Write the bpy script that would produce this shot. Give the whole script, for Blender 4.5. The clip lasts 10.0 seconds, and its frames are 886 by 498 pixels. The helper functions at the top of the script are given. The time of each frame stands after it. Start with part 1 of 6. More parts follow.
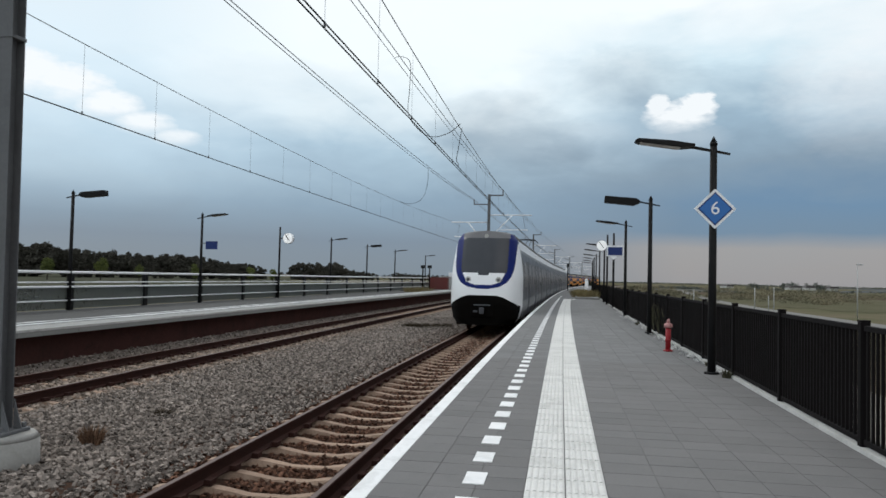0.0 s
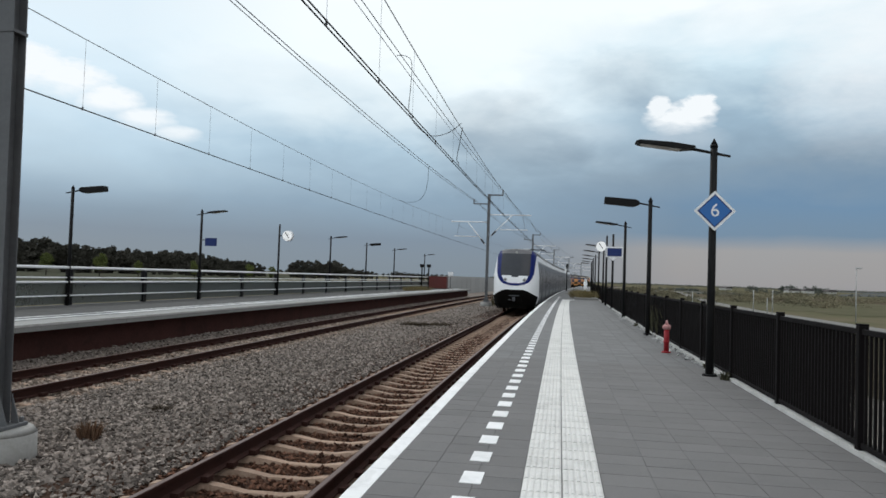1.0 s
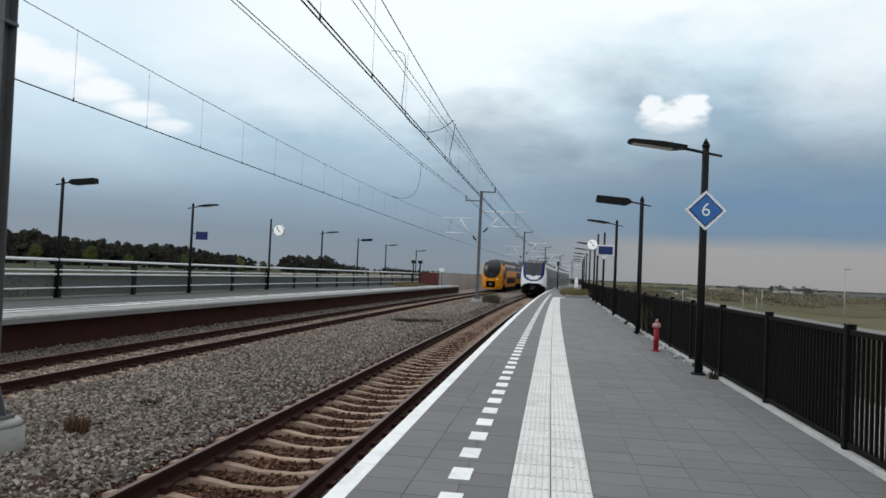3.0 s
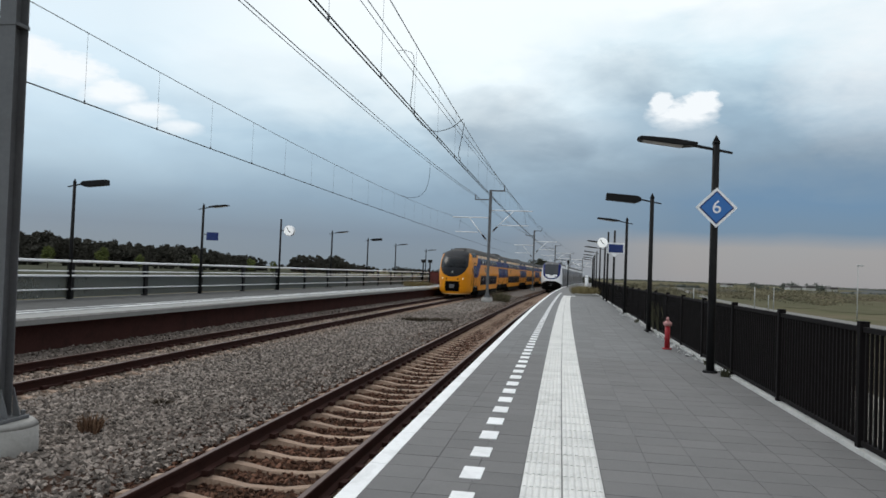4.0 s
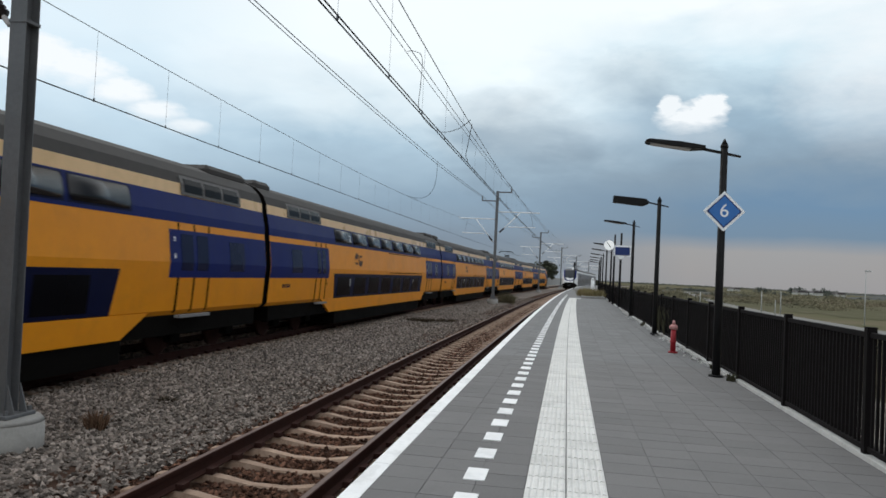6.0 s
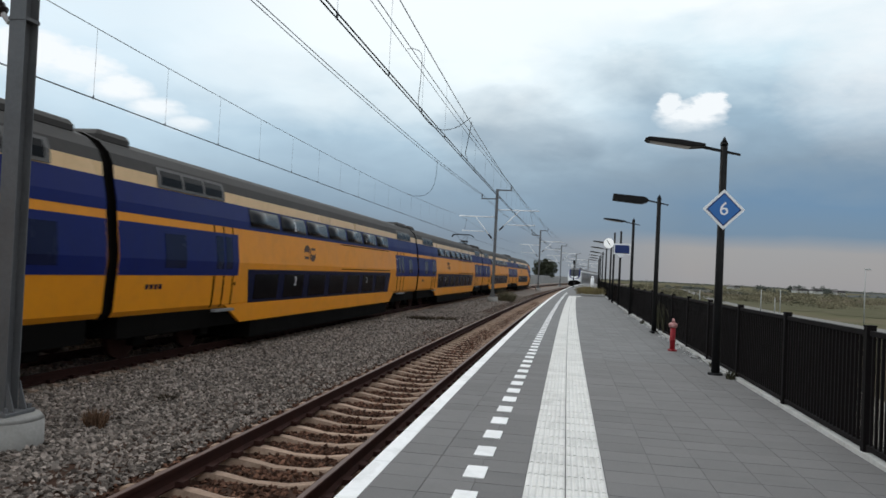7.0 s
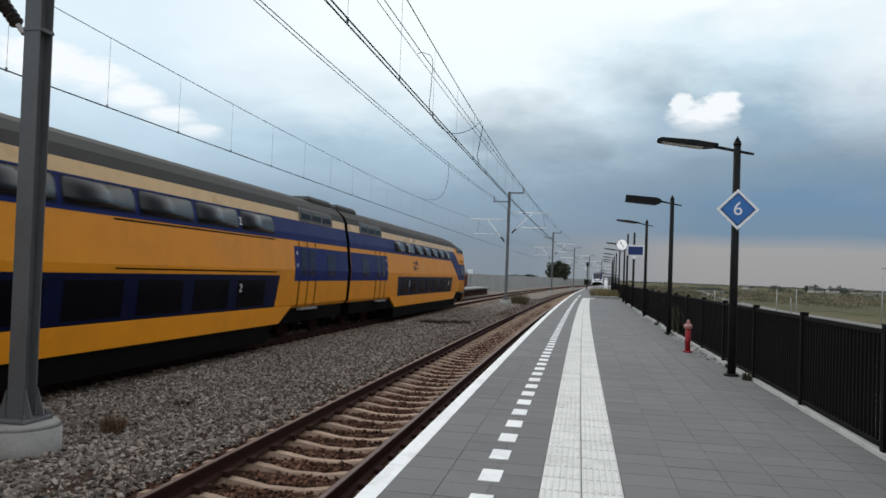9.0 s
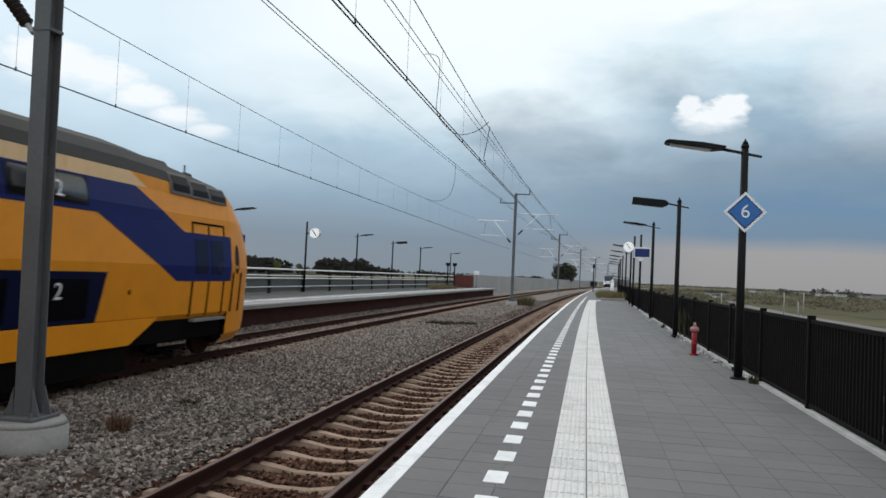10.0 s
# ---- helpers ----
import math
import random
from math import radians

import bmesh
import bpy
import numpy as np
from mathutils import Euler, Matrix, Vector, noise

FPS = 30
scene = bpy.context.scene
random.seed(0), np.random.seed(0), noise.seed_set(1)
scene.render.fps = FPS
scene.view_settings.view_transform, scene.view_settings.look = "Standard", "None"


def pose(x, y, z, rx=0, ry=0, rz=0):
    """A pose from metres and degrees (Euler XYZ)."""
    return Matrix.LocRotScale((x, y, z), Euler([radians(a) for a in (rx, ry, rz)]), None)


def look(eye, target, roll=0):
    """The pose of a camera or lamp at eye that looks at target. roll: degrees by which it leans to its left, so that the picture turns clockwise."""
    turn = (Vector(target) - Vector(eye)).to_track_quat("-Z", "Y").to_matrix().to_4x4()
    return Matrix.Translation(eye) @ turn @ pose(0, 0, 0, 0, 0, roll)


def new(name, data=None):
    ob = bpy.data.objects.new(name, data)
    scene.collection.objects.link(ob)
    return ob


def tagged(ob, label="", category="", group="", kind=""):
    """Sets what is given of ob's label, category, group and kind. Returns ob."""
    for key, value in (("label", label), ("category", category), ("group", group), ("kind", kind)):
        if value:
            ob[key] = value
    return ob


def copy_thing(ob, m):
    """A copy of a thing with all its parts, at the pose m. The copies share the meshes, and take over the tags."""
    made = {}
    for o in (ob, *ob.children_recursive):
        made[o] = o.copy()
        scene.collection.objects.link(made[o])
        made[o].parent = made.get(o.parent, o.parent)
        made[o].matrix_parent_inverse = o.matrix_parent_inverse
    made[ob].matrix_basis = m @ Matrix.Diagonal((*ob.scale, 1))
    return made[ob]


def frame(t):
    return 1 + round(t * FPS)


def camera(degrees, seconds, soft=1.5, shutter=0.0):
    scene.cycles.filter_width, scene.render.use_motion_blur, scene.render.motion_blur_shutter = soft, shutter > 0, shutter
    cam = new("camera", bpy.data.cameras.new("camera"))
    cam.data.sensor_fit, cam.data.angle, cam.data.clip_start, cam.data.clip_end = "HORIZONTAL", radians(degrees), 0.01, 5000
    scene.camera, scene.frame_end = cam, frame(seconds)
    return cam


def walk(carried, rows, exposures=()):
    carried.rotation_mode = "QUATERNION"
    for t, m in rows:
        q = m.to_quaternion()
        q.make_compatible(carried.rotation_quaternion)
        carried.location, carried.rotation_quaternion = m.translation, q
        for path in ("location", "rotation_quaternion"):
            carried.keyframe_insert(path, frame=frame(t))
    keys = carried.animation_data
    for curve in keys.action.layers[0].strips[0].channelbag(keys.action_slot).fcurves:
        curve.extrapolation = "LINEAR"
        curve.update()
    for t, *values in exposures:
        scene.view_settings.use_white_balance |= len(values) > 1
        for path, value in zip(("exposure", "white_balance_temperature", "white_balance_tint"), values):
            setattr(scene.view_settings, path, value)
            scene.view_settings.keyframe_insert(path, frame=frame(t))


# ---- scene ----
# The line of the platforms bends gently to the right: s metres along it, n metres to its right.
Z_EYE = 1.318
BEND = 3.92e-4
RAIL_Z = -0.76
NEAR_N, FAR_N = -2.995, -9.47

cam = camera(61.47, 10.0, soft=1.6, shutter=0.08)
PATH = [
    (0.0, pose(0, 0, Z_EYE, 92.177, -1.331, 8.835)),
    (0.5, pose(0, 0, Z_EYE, 92.104, -1.592, 8.699)),
    (1.0, pose(0, 0, Z_EYE, 92.118, -1.934, 8.764)),
    (1.5, pose(0, 0, Z_EYE, 92.095, -2.184, 8.189)),
    (2.0, pose(0, 0, Z_EYE, 91.716, -2.466, 7.824)),
    (3.5, pose(0, 0, Z_EYE, 91.921, -2.467, 8.388)),
    (4.0, pose(0, 0, Z_EYE, 91.766, -2.214, 8.854)),
    (4.5, pose(0, 0, Z_EYE, 91.801, -2.290, 9.582)),
    (5.0, pose(0, 0, Z_EYE, 92.078, -2.927, 9.654)),
    (6.5, pose(0, 0, Z_EYE, 91.685, -2.761, 9.244)),
    (7.0, pose(0, 0, Z_EYE, 91.653, -2.878, 9.289)),
    (7.5, pose(0, 0, Z_EYE, 91.684, -3.172, 9.149)),
    (8.0, pose(0, 0, Z_EYE, 91.937, -3.177, 9.381)),
    (8.5, pose(0, 0, Z_EYE, 92.126, -2.353, 10.088)),
    (9.0, pose(0, 0, Z_EYE, 91.881, -2.243, 10.283)),
    (9.5, pose(0, 0, Z_EYE, 91.557, -2.419, 10.549)),
    (10.0, pose(0, 0, Z_EYE, 91.941, -2.601, 10.749)),
]
walk(cam, PATH)


# ---- sky and light ----
def link(tree, a, b):
    tree.links.new(a, b)


def math_node(tree, op, a, b=None, c=None, clamp=False):
    n = tree.nodes.new("ShaderNodeMath")
    n.operation, n.use_clamp = op, clamp
    for i, v in enumerate((a, b, c)):
        if v is None:
            continue
        if isinstance(v, (int, float)):
            n.inputs[i].default_value = v
        else:
            link(tree, v, n.inputs[i])
    return n.outputs[0]


def ramp_node(tree, fac, stops, ease="LINEAR"):
    n = tree.nodes.new("ShaderNodeValToRGB")
    n.color_ramp.interpolation = ease
    e = n.color_ramp.elements
    while len(e) < len(stops):
        e.new(0.5)
    for el, (p, c) in zip(e, stops):
        el.position, el.color = p, (*c, 1)
    link(tree, fac, n.inputs[0])
    return n.outputs[0]


def mix_node(tree, fac, a, b, blend="MIX"):
    n = tree.nodes.new("ShaderNodeMix")
    n.data_type, n.blend_type = "RGBA", blend
    for sock, v in ((n.inputs[0], fac), (n.inputs[6], a), (n.inputs[7], b)):
        if isinstance(v, (int, float)):
            sock.default_value = v
        elif isinstance(v, tuple):
            sock.default_value = (*v, 1)
        else:
            link(tree, v, sock)
    return n.outputs[2]


def noise_node(tree, vec, scale, detail=3, rough=0.55, distort=0.0):
    n = tree.nodes.new("ShaderNodeTexNoise")
    n.inputs["Scale"].default_value, n.inputs["Detail"].default_value = scale, detail
    n.inputs["Roughness"].default_value, n.inputs["Distortion"].default_value = rough, distort
    link(tree, vec, n.inputs["Vector"])
    return n.outputs["Fac"]


SUN_UP, SUN_TURN = radians(46), radians(-60)


def build_sky():
    world = bpy.data.worlds.new("overcast_sky")
    scene.world = world
    world.use_nodes = True
    t = world.node_tree
    t.nodes.clear()
    out, bg = t.nodes.new("ShaderNodeOutputWorld"), t.nodes.new("ShaderNodeBackground")
    link(t, bg.outputs[0], out.inputs[0])
    co = t.nodes.new("ShaderNodeTexCoord").outputs["Generated"]
    sep = t.nodes.new("ShaderNodeSeparateXYZ")
    link(t, co, sep.inputs[0])
    deg = 57.29578
    el = math_node(t, "MULTIPLY", math_node(t, "ARCSINE", sep.outputs[2]), deg)
    az = math_node(t, "MULTIPLY", math_node(t, "ARCTAN2", sep.outputs[0], sep.outputs[1]), deg)
    stretch = t.nodes.new("ShaderNodeMapping")
    stretch.inputs["Scale"].default_value = (1, 1, 2.6)
    link(t, co, stretch.inputs[0])
    vec = stretch.outputs[0]
    big, mid, fine = noise_node(t, vec, 3.2, 4), noise_node(t, vec, 8.0, 5, 0.55, 0.3), noise_node(t, vec, 26, 4)
    curl = noise_node(t, vec, 70, 3)

    def centred(n, amount):
        return math_node(t, "MULTIPLY", math_node(t, "SUBTRACT", n, 0.5), amount)

    # cloud base heights roll up and down with the noise, more so higher up
    up = math_node(t, "MULTIPLY", math_node(t, "SUBTRACT", el, 3.2), 0.1, clamp=True)
    roll = math_node(t, "ADD", centred(big, 9), math_node(t, "ADD", centred(mid, 7), centred(fine, .9)))
    lev = math_node(t, "ADD", el, math_node(t, "MULTIPLY", roll, math_node(t, "ADD", math_node(t, "MULTIPLY", up, 0.9), 0.06)))
    f = math_node(t, "DIVIDE", lev, 30, clamp=True)
    west = ramp_node(t, f, [(0.0, (.20, .26, .32)), (.09, (.19, .255, .34)), (.18, (.255, .365, .48)), (.3, (.44, .595, .715)),
                            (.42, (.76, .89, .96)), (.55, (.97, 1.06, 1.09)), (1.0, (1.03, 1.08, 1.11))])
    east = ramp_node(t, f, [(0.0, (.325, .325, .34)), (.085, (.335, .335, .35)), (.125, (.16, .25, .36)), (.2, (.15, .26, .40)),
                            (.28, (.24, .335, .43)), (.4, (.35, .495, .615)), (.52, (.69, .86, .95)), (.64, (1.0, 1.08, 1.11)), (1.0, (1.03, 1.08, 1.11))])
    side = math_node(t, "MULTIPLY", math_node(t, "ADD", az, 4.0), 0.078, clamp=True)
    base = mix_node(t, side, west, east)
    # the unseen sky to the east is darkened to shade the trains' near sides
    east_dim = math_node(t, "MULTIPLY_ADD", math_node(t, "SUBTRACT", sep.outputs[0], .45), 2.2, 0.0, clamp=True)
    base = mix_node(t, math_node(t, "MULTIPLY", east_dim, .9), base, (.15, .18, .22))
    # the unseen sky to the south is brightened to light surfaces facing it
    south = math_node(t, "MULTIPLY", sep.outputs[1], -1.6, clamp=True)
    base = mix_node(t, math_node(t, "MULTIPLY", south, .42), base, (1.5, 1.51, 1.53))
    # thinner, brighter cloud far to the west
    glow = math_node(t, "MULTIPLY", math_node(t, "MULTIPLY", math_node(t, "ADD", az, 20), -.08, clamp=True), math_node(t, "MULTIPLY", math_node(t, "SUBTRACT", el, 4.0), .16, clamp=True))
    base = mix_node(t, math_node(t, "MULTIPLY", glow, .6), base, (.66, .83, .95))
    # darker, slightly warm undersides of the heavier clouds
    tint = math_node(t, "MULTIPLY", math_node(t, "MULTIPLY_ADD", noise_node(t, vec, 5.5, 4, 0.55, 0.5), 3.2, -1.25, clamp=True), .3)
    base = mix_node(t, tint, base, mix_node(t, 1.0, base, (1.05, .97, .92), "MULTIPLY"))
    for a0, e0, ra, re, amt in ((-4.5, 10.0, 7.0, 4.6, .5), (3.5, 7.0, 9.0, 3.8, .42), (5.5, 15.0, 5.5, 2.4, .3)):
        r = math_node(t, "ADD", math_node(t, "POWER", math_node(t, "DIVIDE", math_node(t, "SUBTRACT", az, a0), ra), 2), math_node(t, "POWER", math_node(t, "DIVIDE", math_node(t, "SUBTRACT", el, e0), re), 2))
        r = math_node(t, "ADD", r, math_node(t, "ADD", centred(mid, 1.2), centred(fine, .3)))
        base = mix_node(t, math_node(t, "MULTIPLY", math_node(t, "SUBTRACT", 1.0, r, clamp=True), amt), base, (.21, .275, .345))
    # heaped white clouds
    puffs = None
    for a0, e0, ra, re, amt, crisp in ((7.2, 12.7, 1.0, 1.15, .95, 2.6), (9.9, 12.6, 1.5, 1.3, 1.0, 2.6), (8.6, 11.95, 2.7, 1.35, 1.0, 1.9), (9.0, 10.3, 3.6, 1.5, .35, .8),
                                       (-39.2, 13.0, 3.6, 1.9, 1.0, 2.0), (-36.0, 12.5, 3.0, 1.6, 1.0, 2.0), (-33.4, 11.4, 2.6, 1.3, 1.0, 1.8), (-31.0, 10.4, 2.4, 1.0, .95, 1.6), (-28.9, 9.6, 2.0, .75, .8, 1.4),
                                       (-23, 14.0, 8.0, 4.0, .35, .8), (21.0, 14.0, 7.0, 6.0, .95, .95), (13.5, 18.5, 5.0, 2.8, .7, .8), (20.0, 20.5, 8.0, 4.0, .9, .9), (2.5, 11.0, 3.0, 1.1, .22, .6), (-12, 12.0, 4.0, 1.3, .25, .6)):
        da = math_node(t, "DIVIDE", math_node(t, "SUBTRACT", az, a0), ra)
        de = math_node(t, "DIVIDE", math_node(t, "SUBTRACT", el, e0), re)
        r = math_node(t, "ADD", math_node(t, "POWER", da, 2), math_node(t, "POWER", de, 2))
        r = math_node(t, "ADD", r, math_node(t, "ADD", centred(fine, .65 * crisp), centred(curl, .35 * crisp)))
        p = math_node(t, "SUBTRACT", 1.0, r)
        # edges are crisp on top and fade below
        p = math_node(t, "MULTIPLY", p, math_node(t, "MULTIPLY", math_node(t, "MULTIPLY_ADD", de, .5, .62, clamp=True), crisp))
        p = math_node(t, "MULTIPLY", math_node(t, "MAXIMUM", math_node(t, "MINIMUM", p, 1.0), 0.0), amt)
        puffs = p if puffs is None else math_node(t, "MAXIMUM", puffs, p)
    clouded = mix_node(t, puffs, base, (.97, 1.01, 1.03))
    clear = t.nodes.new("ShaderNodeTexSky")
    clear.sky_type, clear.sun_disc = "NISHITA", False
    clear.sun_elevation, clear.sun_rotation = SUN_UP, SUN_TURN
    dim = mix_node(t, 1.0, clear.outputs[0], (.1, .1, .1), "MULTIPLY")
    link(t, mix_node(t, 0.92, dim, clouded), bg.inputs[0])
    bg.inputs[1].default_value = 1.0
    sun = new("sun", bpy.data.lights.new("sun", "SUN"))
    sun.data.energy, sun.data.angle, sun.data.color = 1.1, radians(30), (1, .95, .88)
    d = Vector((math.sin(SUN_TURN) * math.cos(SUN_UP), math.cos(SUN_TURN) * math.cos(SUN_UP), math.sin(SUN_UP)))
    sun.matrix_world = look(d * 50, (0, 0, 0))


build_sky()
scene.view_settings.exposure = 0.0


# ---- materials ----
def surface(name, a, b=None, rough=0.6, metal=0.0, grain=8.0, stain=0.7, bump=0.15, island=0.0, vary=0.0, clear=0.0,
            dirt=None, dirt_amount=0.35, dirt_scale=1.6, spec=0.3):
    """Two tones by fine grain, stains at a larger scale, gloss and relief that follow them."""
    m = bpy.data.materials.new(name)
    m.use_nodes = True
    t = m.node_tree
    p = t.nodes["Principled BSDF"]
    b = b or tuple(c * 0.78 for c in a)
    co = t.nodes.new("ShaderNodeTexCoord").outputs["Object"]
    info = t.nodes.new("ShaderNodeObjectInfo")
    add = t.nodes.new("ShaderNodeVectorMath")
    add.operation = "MULTIPLY_ADD"
    add.inputs[1].default_value, add.inputs[2].default_value = (1, 1, 1), (0, 0, 0)
    link(t, co, add.inputs[0])
    shift = t.nodes.new("ShaderNodeCombineXYZ")
    for i in range(3):
        link(t, math_node(t, "MULTIPLY", info.outputs["Random"], 37.0 + 11 * i), shift.inputs[i])
    link(t, shift.outputs[0], add.inputs[2])
    vec = add.outputs[0]
    g, s = noise_node(t, vec, grain, 4, 0.65), noise_node(t, vec, stain, 5, 0.6, 0.4)
    fac = math_node(t, "MULTIPLY", math_node(t, "ADD", g, math_node(t, "MULTIPLY", s, 1.0)), 0.5)
    fac = math_node(t, "MULTIPLY_ADD", math_node(t, "SUBTRACT", fac, 0.5), 2.6, 0.5, clamp=True)
    col = mix_node(t, fac, b, a)
    if dirt:
        d = noise_node(t, vec, dirt_scale, 6, 0.7, 0.6)
        d = math_node(t, "MULTIPLY", math_node(t, "MULTIPLY_ADD", d, 5.0, -2.4, clamp=True), dirt_amount)
        col = mix_node(t, d, col, dirt)
    if island:
        r = t.nodes.new("ShaderNodeNewGeometry").outputs["Random Per Island"]
        k = math_node(t, "MULTIPLY_ADD", math_node(t, "POWER", r, 1.5), 2 * island, 1 - island)
        col = mix_node(t, 1.0, col, ramp_node(t, math_node(t, "MULTIPLY", k, 0.5, clamp=True), [(0, (0, 0, 0)), (1, (2, 2, 2))]), "MULTIPLY")
    if vary:
        k = math_node(t, "MULTIPLY_ADD", info.outputs["Random"], vary, 1 - vary / 2)
        col = mix_node(t, 1.0, col, ramp_node(t, math_node(t, "MULTIPLY", k, 0.5, clamp=True), [(0, (0, 0, 0)), (1, (2, 2, 2))]), "MULTIPLY")
    link(t, col, p.inputs["Base Color"])
    p.inputs["Metallic"].default_value = metal
    link(t, math_node(t, "MULTIPLY_ADD", s, 0.3, rough - 0.15, clamp=True), p.inputs["Roughness"])
    p.inputs["Coat Weight"].default_value = clear
    p.inputs["Specular IOR Level"].default_value = spec
    if bump:
        bn = t.nodes.new("ShaderNodeBump")
        bn.inputs["Strength"].default_value, bn.inputs["Distance"].default_value = bump, 0.02
        link(t, g, bn.inputs["Height"])
        link(t, bn.outputs[0], p.inputs["Normal"])
    return m


def glowing(name, colour, strength):
    m = bpy.data.materials.new(name)
    m.use_nodes = True
    p = m.node_tree.nodes["Principled BSDF"]
    p.inputs["Base Color"].default_value = (*colour, 1)
    p.inputs["Emission Color"].default_value = (*colour, 1)
    p.inputs["Emission Strength"].default_value = strength
    return m


def meshwork(name, colour, cover):
    """Fine wire infill, seen partly through."""
    m = surface(name, colour, rough=0.5, bump=0)
    t = m.node_tree
    p, out = t.nodes["Principled BSDF"], t.nodes["Material Output"]
    mix, clear = t.nodes.new("ShaderNodeMixShader"), t.nodes.new("ShaderNodeBsdfTransparent")
    mix.inputs[0].default_value = cover
    link(t, clear.outputs[0], mix.inputs[1])
    link(t, p.outputs[0], mix.inputs[2])
    link(t, mix.outputs[0], out.inputs[0])
    return m


PAVER = surface("concrete_paver", (.178, .173, .171), (.136, .132, .131), 0.75, grain=60, stain=1.3, bump=.12, spec=.15, vary=.14, dirt=(.11, .11, .11), dirt_amount=.35)
JOINT = surface("joint_sand", (.165, .163, .162), (.14, .138, .137), 0.9, grain=50, bump=.2)
FAR_PAVED = surface("dark_platform_paving", (.115, .114, .112), (.07, .07, .069), 0.85, grain=12, stain=.5, bump=.1, spec=.08, dirt=(.05, .05, .048), dirt_amount=.5)
PAVED = surface("worn_platform_paving", (.178, .176, .175), (.136, .135, .135), 0.75, grain=30, stain=.5, bump=.1, island=.1, dirt=(.11, .11, .11))
WHITE_STONE = surface("white_edge_paint", (.86, .86, .86), (.76, .76, .76), 0.6, grain=25, stain=2.0, bump=.06, dirt=(.4, .4, .39), dirt_amount=.35, dirt_scale=3)
TACTILE = surface("pale_ribbed_tile", (.70, .69, .665), (.58, .575, .555), 0.7, grain=40, stain=2.5, bump=.08, vary=.12, dirt=(.30, .30, .28), dirt_amount=.4, dirt_scale=4)
KERB_STONE = surface("pale_kerb_concrete", (.58, .575, .56), (.42, .415, .40), 0.8, grain=25, stain=1.5, bump=.2, dirt=(.2, .2, .18), dirt_amount=.5, dirt_scale=3)
CONCRETE = surface("weathered_concrete", (.34, .335, .315), (.235, .23, .22), 0.8, grain=25, stain=1.2, bump=.2, dirt=(.16, .16, .14))
WALL_DARK = surface("dark_red_brown_wall", (.074, .033, .028), (.045, .021, .018), 0.85, grain=14, stain=1.0, bump=.2, dirt=(.02, .016, .014), spec=.05)
PALE_COPING = surface("pale_concrete_coping", (.30, .30, .288), (.19, .19, .182), 0.7, grain=20, stain=.8, bump=.15, dirt=(.22, .22, .21))
PATCHY_WHITE = surface("patchy_white_paving", (.90, .90, .89), (.20, .21, .21), 0.42, grain=2.2, stain=.6, bump=.08, dirt=(.14, .14, .14), dirt_amount=.85, dirt_scale=1.7)
SLEEPER = surface("tan_stained_concrete", (.42, .305, .23), (.235, .155, .11), 0.85, grain=30, stain=2.0, bump=.2, vary=.3, dirt=(.14, .085, .05), dirt_amount=.5, dirt_scale=5)
RUST = surface("brown_rusted_steel", (.046, .019, .0145), (.026, .012, .010), 0.85, grain=40, stain=3, bump=.2, spec=.1)
SHINY = surface("polished_rail_top", (.15, .10, .085), (.10, .066, .056), 0.5, 0.5, grain=10, stain=1.5, bump=.02)
BALLAST = surface("grey_ballast_bed", (.25, .218, .195), (.115, .10, .089), 0.95, grain=16, stain=.35, bump=.9, spec=.05, dirt=(.12, .09, .065), dirt_amount=.4, dirt_scale=.3)
STONES = surface("grey_crushed_stone", (.288, .246, .216), (.165, .140, .123), 0.9, grain=30, stain=.5, bump=.1, spec=.1, island=.65)
BROWN_STONES = surface("rust_stained_stone", (.135, .070, .046), (.070, .036, .025), 0.95, grain=30, stain=.6, bump=.1, spec=.1, island=.7)
TAN_STONES = surface("tan_dusty_stone", (.35, .285, .238), (.22, .178, .146), 0.95, grain=30, stain=.6, bump=.1, spec=.1, island=.5)
BROWN_BED = surface("brown_stained_bed", (.082, .05, .036), (.04, .024, .018), 0.95, grain=18, stain=.6, bump=.9, spec=.05)
TAN_BED = surface("tan_dusty_bed", (.24, .192, .158), (.12, .095, .078), 0.95, grain=18, stain=.5, bump=.9, spec=.05)
NAVY_BAND = surface("navy_window_band", (.004, .007, .038), (.003, .005, .028), 0.4, grain=3, bump=.01, spec=.08)
DOOR_DARK = surface("grey_door_paint", (.066, .069, .08), (.056, .059, .068), 0.45, grain=3, bump=.01)
SCRUB = surface("brown_scrub", (.115, .092, .07), (.082, .07, .05), 0.95, grain=.4, stain=.05, bump=.3, spec=0.0)
MOWN = surface("mown_green_grass", (.080, .082, .050), (.128, .116, .082), 0.95, grain=.4, stain=.04, bump=.3, spec=0.0)
# Distance haze is put into this grey land colour.
HAZE_LAND = surface("haze_grey_land", (.105, .112, .115), (.085, .09, .092), 0.95, grain=.1, stain=.01, bump=.1, spec=0.0)
OLIVE_MEADOW = surface("dull_olive_meadow", (.078, .080, .060), (.060, .062, .046), 0.95, grain=.3, stain=.03, bump=.2, spec=0.0)
DULL_FIELD = surface("dull_grey_field", (.120, .118, .108), (.09, .088, .078), 0.95, grain=.3, stain=.03, bump=.2, spec=0.0)
BLACK_STEEL = surface("black_painted_steel", (.012, .012, .013), (.008, .008, .008), 0.55, grain=40, stain=3, bump=.03, dirt=(.03, .027, .025), dirt_amount=.3, spec=.12)
FENCE_BLACK = surface("dull_black_fence_paint", (.0085, .0070, .0072), (.006, .005, .005), 0.75, grain=40, stain=3, bump=.03, spec=.08)
GALV = surface("galvanised_steel", (.145, .149, .154), (.105, .109, .114), 0.6, 0.15, grain=18, stain=1.5, bump=.05, dirt=(.09, .09, .09))
